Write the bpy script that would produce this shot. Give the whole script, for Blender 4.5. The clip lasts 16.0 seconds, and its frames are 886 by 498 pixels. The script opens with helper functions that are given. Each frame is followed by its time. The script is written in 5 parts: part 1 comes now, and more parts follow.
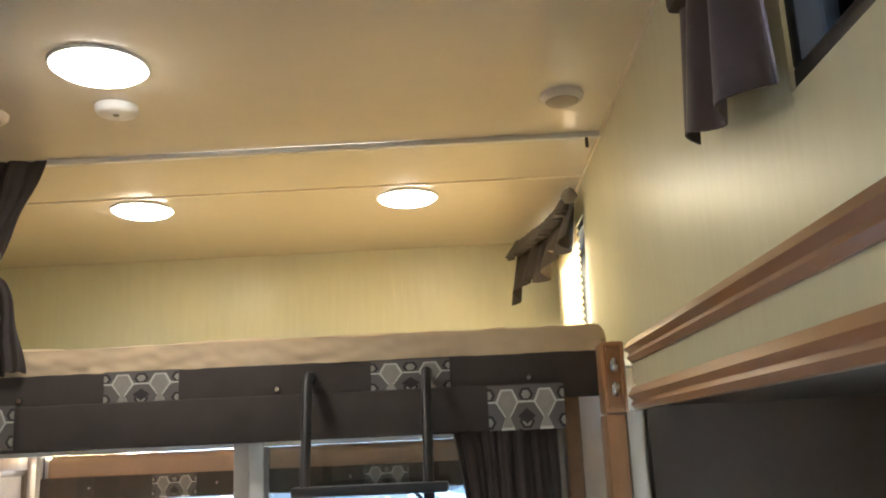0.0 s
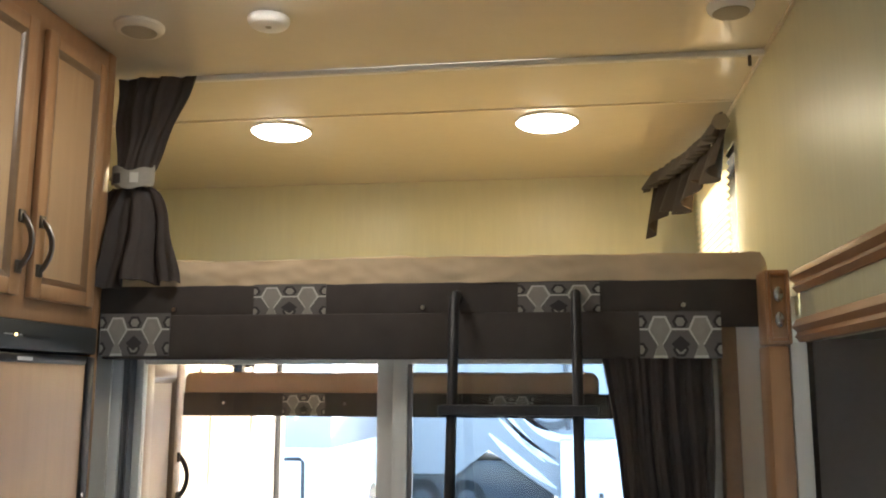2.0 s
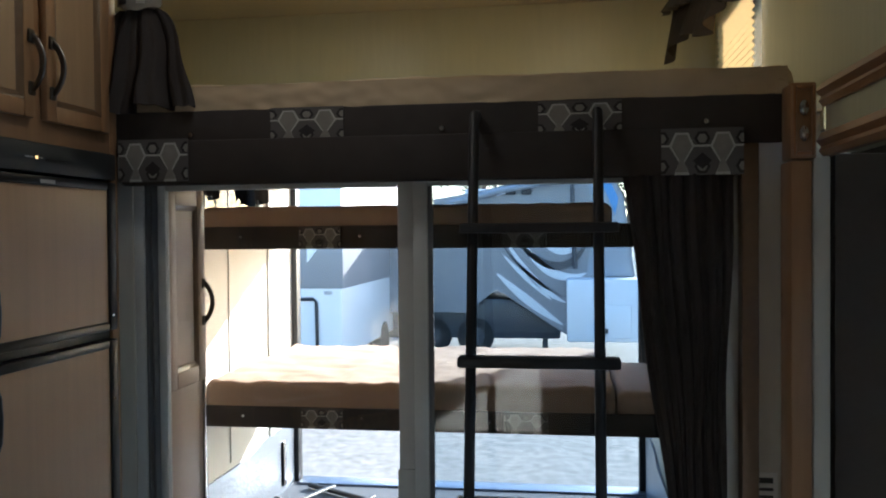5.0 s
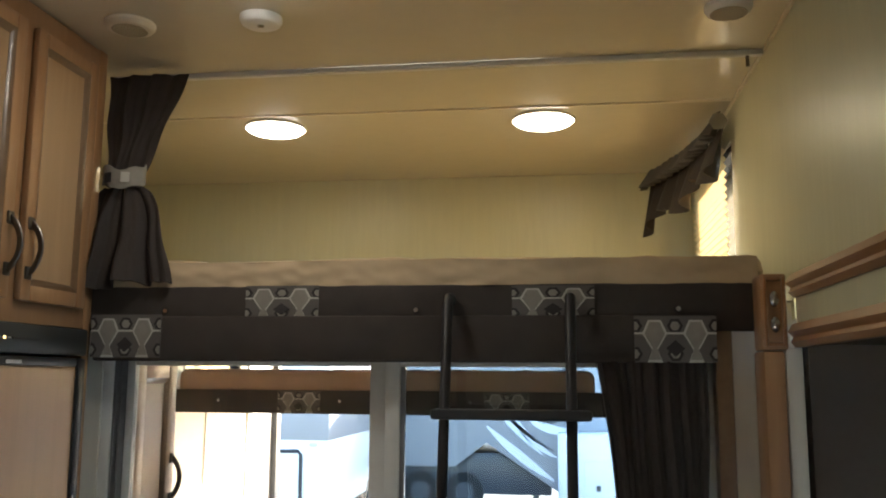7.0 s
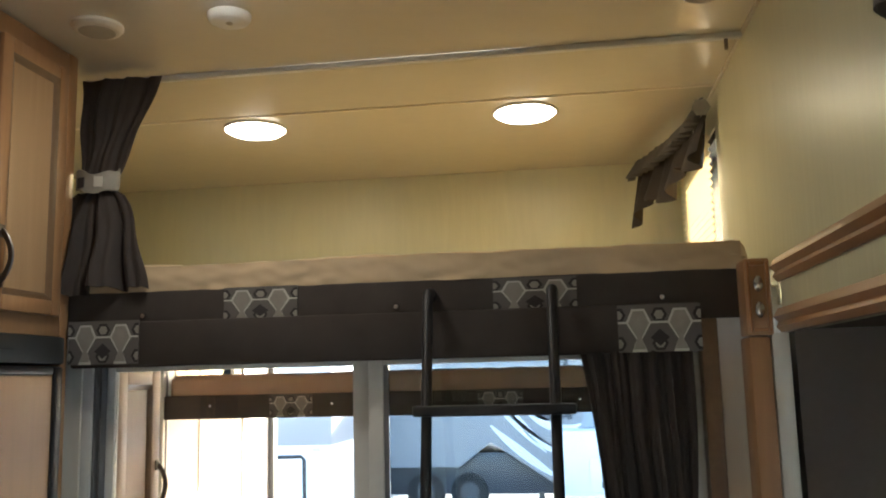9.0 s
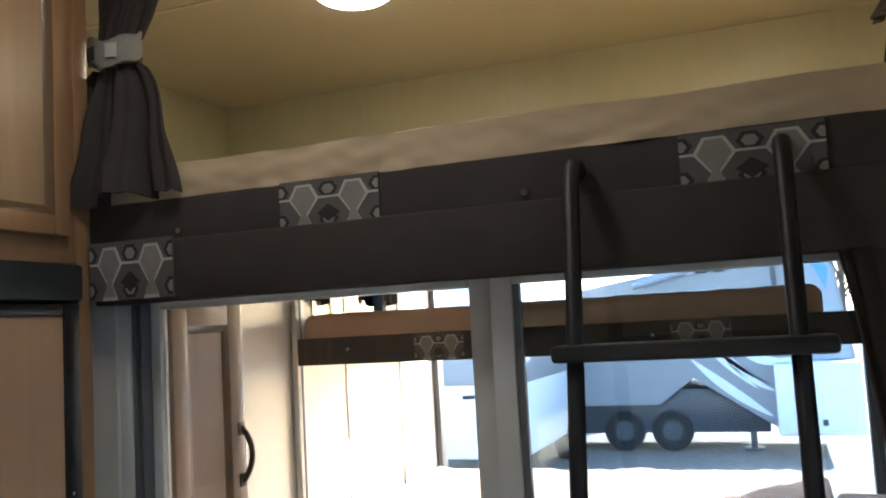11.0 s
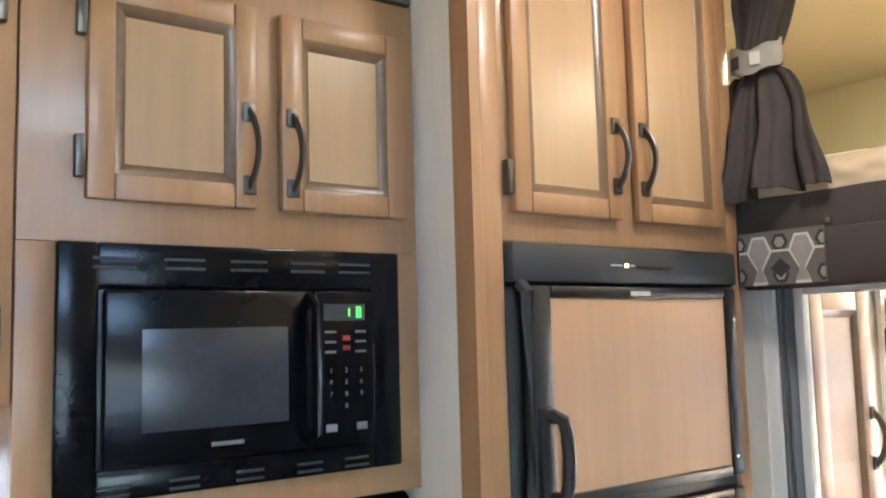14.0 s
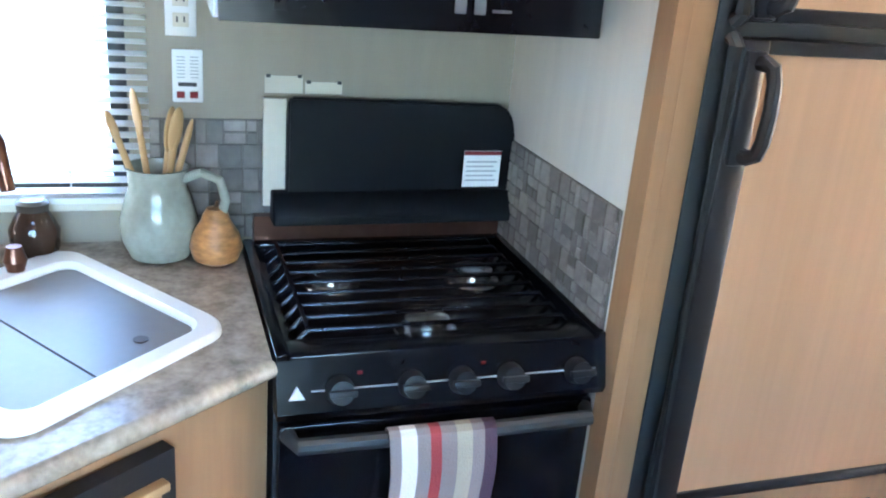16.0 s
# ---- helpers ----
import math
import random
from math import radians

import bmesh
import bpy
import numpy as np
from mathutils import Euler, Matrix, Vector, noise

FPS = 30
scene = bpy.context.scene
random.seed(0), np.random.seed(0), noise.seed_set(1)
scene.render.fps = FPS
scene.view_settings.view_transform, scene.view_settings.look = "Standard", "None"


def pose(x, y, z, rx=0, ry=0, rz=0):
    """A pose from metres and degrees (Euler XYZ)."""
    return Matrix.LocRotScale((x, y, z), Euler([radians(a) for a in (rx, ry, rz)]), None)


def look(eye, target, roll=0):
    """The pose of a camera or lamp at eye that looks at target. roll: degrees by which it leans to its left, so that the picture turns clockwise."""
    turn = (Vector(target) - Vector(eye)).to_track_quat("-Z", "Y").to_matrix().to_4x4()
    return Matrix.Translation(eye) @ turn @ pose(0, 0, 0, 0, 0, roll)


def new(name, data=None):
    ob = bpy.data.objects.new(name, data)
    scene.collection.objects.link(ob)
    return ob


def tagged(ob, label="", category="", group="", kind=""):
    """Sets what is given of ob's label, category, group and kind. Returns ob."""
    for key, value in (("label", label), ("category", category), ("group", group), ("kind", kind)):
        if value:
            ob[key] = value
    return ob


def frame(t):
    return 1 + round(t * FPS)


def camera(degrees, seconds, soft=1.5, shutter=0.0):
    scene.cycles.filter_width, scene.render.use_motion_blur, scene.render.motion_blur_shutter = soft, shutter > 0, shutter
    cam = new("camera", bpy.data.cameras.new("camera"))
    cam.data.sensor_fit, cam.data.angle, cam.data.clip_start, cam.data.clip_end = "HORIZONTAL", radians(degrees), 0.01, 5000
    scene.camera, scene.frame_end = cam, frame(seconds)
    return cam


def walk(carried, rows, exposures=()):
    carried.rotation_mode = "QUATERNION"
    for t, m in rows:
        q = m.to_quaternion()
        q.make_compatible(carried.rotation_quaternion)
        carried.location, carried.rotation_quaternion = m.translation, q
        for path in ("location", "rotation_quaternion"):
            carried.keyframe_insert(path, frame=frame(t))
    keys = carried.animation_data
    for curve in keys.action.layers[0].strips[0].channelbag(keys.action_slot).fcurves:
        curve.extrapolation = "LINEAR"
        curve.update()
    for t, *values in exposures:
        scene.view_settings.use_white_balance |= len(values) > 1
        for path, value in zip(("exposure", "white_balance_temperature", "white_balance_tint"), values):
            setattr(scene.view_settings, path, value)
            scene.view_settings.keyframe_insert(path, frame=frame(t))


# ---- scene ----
cam = camera(54.0, 16.0, soft=2.0)
PATH = [
    (0, (1.329, -2.219, 1.773), (1.287, -0.267, 2.209), -2.6),
    (0.5, (1.342, -2.21, 1.786), (1.177, -0.282, 2.292), -4.3),
    (1, (1.311, -2.195, 1.793), (1.074, -0.272, 2.289), -0.5),
    (1.2, (1.294, -2.185, 1.784), (1.039, -0.261, 2.265), -0.4),
    (1.5, (1.28, -2.19, 1.779), (0.987, -0.263, 2.226), -0.3),
    (2, (1.205, -2.16, 1.729), (0.925, -0.205, 2.041), 0.2),
    (2.5, (1.136, -2.159, 1.666), (0.82, -0.184, 1.707), -0.3),
    (3, (1.111, -2.162, 1.621), (0.789, -0.197, 1.426), 1.2),
    (3.5, (1.114, -2.165, 1.618), (0.774, -0.203, 1.431), 1.1),
    (4, (1.133, -2.163, 1.613), (0.796, -0.197, 1.469), 0.0),
    (6.5, (1.207, -2.141, 1.769), (0.932, -0.171, 1.978), 0.1),
    (7, (1.217, -2.143, 1.759), (0.938, -0.184, 2.051), 0.4),
    (7.5, (1.22, -2.14, 1.765), (0.932, -0.183, 2.058), 0.3),
    (8, (1.248, -2.159, 1.76), (0.979, -0.206, 2.099), -0.7),
    (8.5, (1.27, -2.174, 1.754), (0.998, -0.219, 2.074), -1.2),
    (11, (1.205, -1.323, 1.726), (0.495, 0.539, 1.898), -3.2),
    (11.5, (1.2, -1.286, 1.747), (0.071, 0.353, 1.951), -4.3),
    (12, (1.238, -1.436, 1.766), (-0.076, 0.038, 2.088), -3.1),
    (12.5, (1.208, -1.48, 1.777), (-0.214, -0.106, 2.076), -2.9),
    (13, (1.208, -1.525, 1.77), (-0.236, -0.178, 2.087), -3.6),
    (13.5, (1.201, -1.572, 1.758), (-0.364, -0.368, 2.078), -1.7),
    (14, (1.092, -1.623, 1.724), (-0.506, -0.436, 1.916), -1.5),
    (14.5, (1.066, -1.661, 1.647), (-0.597, -0.552, 1.607), 2.4),
    (14.8, (1.079, -1.634, 1.576), (-0.622, -0.595, 1.415), 3.2),
    (15, (1.091, -1.626, 1.56), (-0.601, -0.596, 1.285), 4.0),
    (15.5, (1.099, -1.595, 1.515), (-0.527, -0.584, 0.936), 1.2),
    (16, (1.067, -1.432, 1.514), (-0.703, -0.809, 0.821), 5.0),
]
EXPOSURES = [(0.0, 4.42, 5900, 10),
             (1.0, 4.07, 5900, 10),
             (1.6, 4.12, 5900, 10),
             (2.0, 4.02, 6000, 10),
             (2.4, 3.6, 5800, 8),
             (2.8, 2.6, 5400, 8),
             (3.2, 2.05, 5300, 8),
             (4.2, 2.05, 5300, 8),
             (5.4, 2.35, 5700, 8),
             (6.4, 2.47, 6000, 8),
             (7.0, 3.32, 6100, 8),
             (8.7, 3.62, 6100, 8),
             (10.8, 3.45, 5800, 9),
             (11.2, 3.05, 5600, 10),
             (11.6, 3.15, 5600, 10),
             (12.0, 3.65, 5700, 10),
             (12.6, 4.25, 5800, 10),
             (13.5, 4.75, 5800, 11),
             (14.5, 5.25, 5700, 14),
             (15.2, 5.25, 5600, 14),
             (16.0, 5.3, 5700, 16)]
walk(cam, [(t, look(e, a, r)) for t, e, a, r in PATH], EXPOSURES)

# ---- light ----
SUN_EL, SUN_AZ = 21.0, 34.0  # height, and degrees from +y towards +x
world = bpy.data.worlds.new("sky")
scene.world = world
world.use_nodes = True
wn = world.node_tree.nodes
sky = wn.new("ShaderNodeTexSky")
sky.sky_type = "NISHITA"
sky.sun_disc = False
sky.sun_elevation, sky.sun_rotation = radians(SUN_EL), radians(SUN_AZ)
wn["Background"].inputs[1].default_value = 0.15
world.node_tree.links.new(sky.outputs[0], wn["Background"].inputs[0])
sun = new("sun", bpy.data.lights.new("sun", "SUN"))
sun.data.energy, sun.data.angle, sun.data.color = 5.0, radians(0.6), (1.0, 0.93, 0.82)
se, sa = radians(SUN_EL), radians(SUN_AZ)
sun.matrix_world = look((0, 0, 0), (-math.sin(sa) * math.cos(se), -math.cos(sa) * math.cos(se), -math.sin(se)))


def lamp(name, x, y, z, size, watts, colour, target, size_y=None):
    d = bpy.data.lights.new(name, "AREA")
    d.shape = "RECTANGLE" if size_y else "DISK"
    d.size, d.energy, d.color = size, watts, colour
    if size_y:
        d.size_y = size_y
    o = new(name, d)
    o.matrix_world = look((x, y, z), target)
    return o


WARM, COOL = (1.0, 0.80, 0.36), (0.78, 0.90, 1.0)
for x, y in ((0.205, 0.733), (1.148, 0.743)):
    lamp("loft_lamp_light", x, y, 2.592, 0.17, 0.21, WARM, (x, y, 0))
lamp("main_lamp_light", 0.542, -0.436, 2.592, 0.17, 0.155, (1.0, 0.87, 0.74), (0.542, -0.436, 0))
# daylight in the window openings
lamp("slide_window_light", 2.36, -1.9, 1.35, 1.5, 0.09, COOL, (0.0, -1.9, 1.0), 0.8)
lamp("kitchen_window_light", -0.56, -2.0, 1.27, 0.9, 0.24, COOL, (1.0, -2.0, 1.1), 0.45)


# ---- materials ----
def mat(name, colour, rough=0.6, metal=0.0, vary=0.12, scale=6.0, bump=0.0, bscale=60.0, stretch=(1, 1, 1), each=0.0, coat=0.0, spec=0.5):
    m = bpy.data.materials.new(name)
    m.use_nodes = True
    nt = m.node_tree
    n, l = nt.nodes, nt.links
    b = n["Principled BSDF"]
    b.inputs["Roughness"].default_value, b.inputs["Metallic"].default_value = rough, metal
    b.inputs["Coat Weight"].default_value = coat
    b.inputs["Specular IOR Level"].default_value = spec
    co = n.new("ShaderNodeTexCoord")
    mp = n.new("ShaderNodeMapping")
    mp.inputs["Scale"].default_value = stretch
    l.new(co.outputs["Object"], mp.inputs["Vector"])
    big, fine = n.new("ShaderNodeTexNoise"), n.new("ShaderNodeTexNoise")
    big.inputs["Scale"].default_value, big.inputs["Detail"].default_value = scale, 4
    fine.inputs["Scale"].default_value, fine.inputs["Detail"].default_value = bscale, 3
    l.new(mp.outputs[0], big.inputs["Vector"])
    l.new(mp.outputs[0], fine.inputs["Vector"])
    mix = n.new("ShaderNodeMath")
    mix.operation = "MULTIPLY_ADD"
    l.new(big.outputs["Fac"], mix.inputs[0])
    mix.inputs[1].default_value = 0.65
    sc = n.new("ShaderNodeMath")
    sc.operation = "MULTIPLY"
    sc.inputs[1].default_value = 0.35
    l.new(fine.outputs["Fac"], sc.inputs[0])
    l.new(sc.outputs[0], mix.inputs[2])
    ramp = n.new("ShaderNodeValToRGB")
    ramp.color_ramp.elements[0].position, ramp.color_ramp.elements[1].position = 0.3, 0.7
    c = Vector(colour)
    ramp.color_ramp.elements[0].color = (*(c * (1 - vary)), 1)
    ramp.color_ramp.elements[1].color = (*[min(v, 0.95) for v in c * (1 + vary)], 1)
    l.new(mix.outputs[0], ramp.inputs[0])
    out = ramp.outputs[0]
    if each:
        oi, hs = n.new("ShaderNodeObjectInfo"), n.new("ShaderNodeHueSaturation")
        mr = n.new("ShaderNodeMapRange")
        mr.inputs["To Min"].default_value, mr.inputs["To Max"].default_value = 1 - each, 1 + each
        l.new(oi.outputs["Random"], mr.inputs["Value"])
        l.new(mr.outputs[0], hs.inputs["Value"])
        l.new(out, hs.inputs["Color"])
        out = hs.outputs[0]
    l.new(out, b.inputs["Base Color"])
    if bump:
        bp = n.new("ShaderNodeBump")
        bp.inputs["Strength"].default_value, bp.inputs["Distance"].default_value = bump, 0.004
        l.new(fine.outputs["Fac"], bp.inputs["Height"])
        l.new(bp.outputs[0], b.inputs["Normal"])
    return m


def glow(name, colour, strength):
    m = bpy.data.materials.new(name)
    m.use_nodes = True
    b = m.node_tree.nodes["Principled BSDF"]
    b.inputs["Base Color"].default_value = (*colour, 1)
    b.inputs["Emission Color"].default_value = (*colour, 1)
    b.inputs["Emission Strength"].default_value = strength
    return m


def clear(name, tint, rough=0.0):
    m = bpy.data.materials.new(name)
    m.use_nodes = True
    nt = m.node_tree
    nt.nodes.remove(nt.nodes["Principled BSDF"])
    tr, gl, mx, lw = (nt.nodes.new(k) for k in ("ShaderNodeBsdfTransparent", "ShaderNodeBsdfGlossy", "ShaderNodeMixShader", "ShaderNodeFresnel"))
    tr.inputs[0].default_value = (*tint, 1)
    gl.inputs["Roughness"].default_value = rough
    lw.inputs[0].default_value = 1.45
    nt.links.new(lw.outputs[0], mx.inputs[0])
    nt.links.new(tr.outputs[0], mx.inputs[1])
    nt.links.new(gl.outputs[0], mx.inputs[2])
    nt.links.new(mx.outputs[0], nt.nodes["Material Output"].inputs[0])
    return m


WALLPAPER = mat("cream_wallpaper", (0.57, 0.55, 0.38), 0.36, vary=0.07, scale=3, bump=0.35, bscale=40, stretch=(1, 1, 0.12))
WALL_PALE = mat("pale_wallpaper", (0.66, 0.63, 0.56), 0.5, vary=0.09, scale=5, bump=0.3, bscale=35, stretch=(1, 1, 0.15))
CEIL = mat("ceiling_board", (0.65, 0.60, 0.48), 0.18, vary=0.03, scale=2, bump=0.16, bscale=18)
WOOD = mat("maple_cabinet_wood", (0.345, 0.188, 0.088), 0.38, vary=0.18, scale=5, bump=0.08, bscale=70, stretch=(1, 1, 0.08), coat=0.08)
WOOD_H = mat("maple_trim_wood", (0.33, 0.16, 0.066), 0.33, vary=0.18, scale=5, bump=0.08, bscale=70, stretch=(1, 0.08, 1), coat=0.15)
WOOD_P = mat("maple_panel_veneer", (0.41, 0.265, 0.145), 0.27, vary=0.13, scale=4, bump=0.05, bscale=60, stretch=(1, 1, 0.06))
WOOD_DK = mat("dark_glazed_groove", (0.15, 0.088, 0.045), 0.3, vary=0.2)
WOOD_F = mat("fridge_panel_veneer", (0.40, 0.235, 0.125), 0.38, vary=0.12, scale=3, bump=0.04, bscale=60, stretch=(1, 1, 0.05))
PINK_WOOD = mat("closet_wood", (0.50, 0.36, 0.27), 0.4, vary=0.1, stretch=(1, 1, 0.08))
BLACK = mat("black_plastic", (0.012, 0.012, 0.014), 0.38, vary=0.2, bump=0.1, bscale=300)
BLACK_G = mat("black_gloss_enamel", (0.005, 0.005, 0.0065), 0.2, vary=0.2, scale=8, spec=0.22)
BLACK_M = mat("black_powder_coat", (0.012, 0.012, 0.014), 0.45, vary=0.2, bump=0.2, bscale=400)
LID_BLACK = mat("satin_black_lid", (0.003, 0.003, 0.004), 0.5, vary=0.2, spec=0.2)
# beige, with the shade under the range hood put into the base colour
KITCHEN_WALL = mat("shaded_beige_wallpaper", (0.335, 0.285, 0.215), 0.6, vary=0.09, scale=5, bump=0.3, bscale=35, stretch=(1, 1, 0.15))
FRIDGE_GREY = mat("charcoal_plastic", (0.028, 0.031, 0.032), 0.5, vary=0.15, bump=0.1, bscale=300)
GREY_SCREEN = mat("microwave_window_mesh", (0.04, 0.043, 0.05), 0.25, vary=0.2)
FABRIC = mat("brown_fabric", (0.050, 0.040, 0.034), 0.9, vary=0.18, scale=12, bump=0.5, bscale=500)
CURTAIN = mat("brown_curtain_cloth", (0.038, 0.029, 0.025), 0.85, vary=0.2, scale=10, bump=0.4, bscale=400)
PRINT_B = mat("print_ground", (0.115, 0.105, 0.095), 0.9, vary=0.15, bump=0.3, bscale=500)
PRINT_L = mat("print_pale", (0.25, 0.235, 0.205), 0.9, vary=0.15, scale=30, bump=0.3, bscale=500)
PRINT_W = mat("print_white", (0.48, 0.46, 0.41), 0.9, vary=0.08)
PRINT_D = mat("print_dark", (0.035, 0.03, 0.03), 0.9, vary=0.15)
SHEET = mat("tan_sheet", (0.50, 0.385, 0.245), 0.85, vary=0.1, scale=6, bump=0.35, bscale=12)
SHEET_G = mat("brown_mattress_cloth", (0.40, 0.27, 0.185), 0.85, vary=0.1, scale=6, bump=0.3, bscale=14)
ALU = mat("white_aluminium", (0.62, 0.62, 0.60), 0.4, vary=0.05, scale=3)
ALU_D = mat("grey_seal", (0.14, 0.14, 0.15), 0.6)
STEEL = mat("brushed_steel", (0.55, 0.55, 0.55), 0.25, metal=1.0, vary=0.1)
PEWTER = mat("pewter_handle", (0.13, 0.115, 0.10), 0.38, metal=0.9, vary=0.15)
BRONZE = mat("oiled_bronze", (0.16, 0.075, 0.05), 0.3, metal=0.9, vary=0.2)
WHITE = mat("white_plastic", (0.80, 0.79, 0.76), 0.4, vary=0.03)
IVORY = mat("ivory_plastic", (0.66, 0.60, 0.48), 0.45, vary=0.04)
LAMPGLASS = glow("lit_lens", (1.0, 0.9, 0.74), 1.6)
GREEN = glow("green_digits", (0.15, 1.0, 0.12), 0.06)
AMBER = glow("amber_led", (1.0, 0.65, 0.25), 0.3)
RED = mat("red_print", (0.24, 0.02, 0.02), 0.5)
KEYPRINT = mat("dim_key_print", (0.13, 0.13, 0.13), 0.5)
GREYPRINT = mat("grey_print", (0.42, 0.42, 0.42), 0.5)
DARKPRINT = mat("dark_print", (0.05, 0.05, 0.05), 0.5)
COUNTER = mat("speckled_laminate", (0.335, 0.285, 0.225), 0.22, vary=0.45, scale=26, bump=0.03, bscale=90)
SINK_W = mat("white_sink_rim", (0.82, 0.81, 0.78), 0.3, vary=0.03)
SINK_G = mat("grey_sink_cover", (0.16, 0.15, 0.145), 0.4, vary=0.08)
TILE = mat("mosaic_tile", (0.215, 0.19, 0.17), 0.28, vary=0.25, scale=30, each=0.45)
GROUT = mat("grout", (0.17, 0.15, 0.13), 0.8, vary=0.1)
CERAMIC = mat("celadon_glaze", (0.30, 0.31, 0.255), 0.12, vary=0.28, scale=9)
GOURD = mat("painted_gourd", (0.42, 0.19, 0.065), 0.3, vary=0.5, scale=22, stretch=(1, 1, 2.5))
SPOON = mat("wooden_spoon", (0.52, 0.31, 0.13), 0.6, vary=0.15, stretch=(1, 1, 0.1))
PLATE = mat("diamond_plate", (0.27, 0.30, 0.35), 0.35, metal=0.85, vary=0.12, scale=30, bump=0.9, bscale=45)
VINYL = mat("coin_vinyl_floor", (0.072, 0.080, 0.092), 0.8, vary=0.18, scale=40, bump=0.8, bscale=55)
PANEL_W = mat("white_wall_panel", (0.66, 0.63, 0.56), 0.5, vary=0.05, scale=3, bump=0.1, bscale=20)
FLOOR = mat("brown_vinyl_plank", (0.20, 0.13, 0.085), 0.4, vary=0.2, stretch=(1, 0.1, 1))
TAUPE = mat("taupe_panel", (0.095, 0.075, 0.06), 0.6, vary=0.1)
GLASS = clear("clear_glass", (0.97, 0.98, 0.98))
TINT = clear("tinted_glass", (0.72, 0.78, 0.82))
SMOKE = clear("smoked_window_glass", (0.80, 0.92, 1.0))
GRAVEL = mat("gravel", (0.20, 0.185, 0.165), 0.9, vary=0.45, scale=9, bump=1.0, bscale=30)
TOWEL_C = [mat(n, c, 0.95, vary=0.12, bump=0.5, bscale=300) for n, c in
           (("towel_taupe", (0.26, 0.22, 0.20)), ("towel_white", (0.72, 0.68, 0.62)), ("towel_red", (0.36, 0.05, 0.05)), ("towel_sand", (0.42, 0.36, 0.26)), ("towel_plum", (0.075, 0.04, 0.06)))]
RV_W = mat("white_gelcoat", (0.74, 0.75, 0.76), 0.3, vary=0.04, scale=1)
RV_G = mat("grey_gelcoat", (0.30, 0.32, 0.35), 0.35, vary=0.06, scale=1)
RV_M = mat("grey_brown_paint", (0.26, 0.26, 0.27), 0.3, vary=0.06, scale=1)
RV_D = mat("dark_gelcoat", (0.06, 0.065, 0.075), 0.3, vary=0.1)
RV_GLASS = mat("dark_rv_glass", (0.03, 0.04, 0.05), 0.08)
BLUE = mat("blue_panel", (0.10, 0.28, 0.55), 0.4, vary=0.08)
RUBBER = mat("tyre_rubber", (0.02, 0.02, 0.02), 0.8)
BARK = mat("bark", (0.12, 0.09, 0.07), 0.9, vary=0.3)
LEAF = mat("dry_leaves", (0.16, 0.13, 0.06), 0.8, vary=0.4, each=0.3)


# ---- builders ----
def box(bm, x0, x1, y0, y1, z0, z1, bevel=0.0, seg=2, turn=None):
    r = bmesh.ops.create_cube(bm, size=1.0)
    m = Matrix.Translation(((x0 + x1) / 2, (y0 + y1) / 2, (z0 + z1) / 2)) @ Matrix.Diagonal((abs(x1 - x0), abs(y1 - y0), abs(z1 - z0), 1))
    bmesh.ops.transform(bm, matrix=m if turn is None else turn @ m, verts=r["verts"])
    if bevel:
        es = list({e for v in r["verts"] for e in v.link_edges})
        bmesh.ops.bevel(bm, geom=es, offset=bevel, segments=seg, affect="EDGES", profile=0.5)
    return bm


def rod(bm, a, b, r, r2=None, n=16):
    a, b = Vector(a), Vector(b)
    d = b - a
    m = Matrix.Translation((a + b) / 2) @ d.to_track_quat("Z", "Y").to_matrix().to_4x4()
    bmesh.ops.create_cone(bm, cap_ends=True, segments=n, radius1=r, radius2=r if r2 is None else r2, depth=d.length, matrix=m)
    return bm


def tube(bm, pts, r, n=10, flat=1.0, up=(0, 0, 1)):
    """A round or flattened bar along a line of points."""
    pts = [Vector(p) for p in pts]
    rings = []
    for i, p in enumerate(pts):
        d = (pts[min(i + 1, len(pts) - 1)] - pts[max(i - 1, 0)]).normalized()
        s = d.cross(Vector(up))
        s = s.normalized() if s.length > 1e-4 else Vector((1, 0, 0))
        u = s.cross(d).normalized()
        rings.append([bm.verts.new(p + s * (math.cos(k * math.tau / n) * r) + u * (math.sin(k * math.tau / n) * r * flat)) for k in range(n)])
    for a, b in zip(rings, rings[1:]):
        for k in range(n):
            bm.faces.new((a[k], a[(k + 1) % n], b[(k + 1) % n], b[k]))
    bm.faces.new(rings[0][::-1])
    bm.faces.new(rings[-1])
    return bm


def lathe(bm, prof, cx, cy, n=28):
    rings = [[bm.verts.new((cx + r * math.cos(k * math.tau / n), cy + r * math.sin(k * math.tau / n), z)) for k in range(n)] for r, z in prof]
    for a, b in zip(rings, rings[1:]):
        for k in range(n):
            bm.faces.new((a[k], a[(k + 1) % n], b[(k + 1) % n], b[k]))
    if prof[0][0] > 1e-4:
        bm.faces.new(rings[0][::-1])
    if prof[-1][0] > 1e-4:
        bm.faces.new(rings[-1])
    return bm


def sheet(bm, f, nu, nv, thick=0.004):
    """A cloth f(u, v) with a thickness."""
    g = [[bm.verts.new(f(i / nu, j / nv)) for j in range(nv + 1)] for i in range(nu + 1)]
    fs = [bm.faces.new((g[i][j], g[i + 1][j], g[i + 1][j + 1], g[i][j + 1])) for i in range(nu) for j in range(nv)]
    bmesh.ops.recalc_face_normals(bm, faces=fs)
    bmesh.ops.solidify(bm, geom=fs, thickness=thick)
    return bm


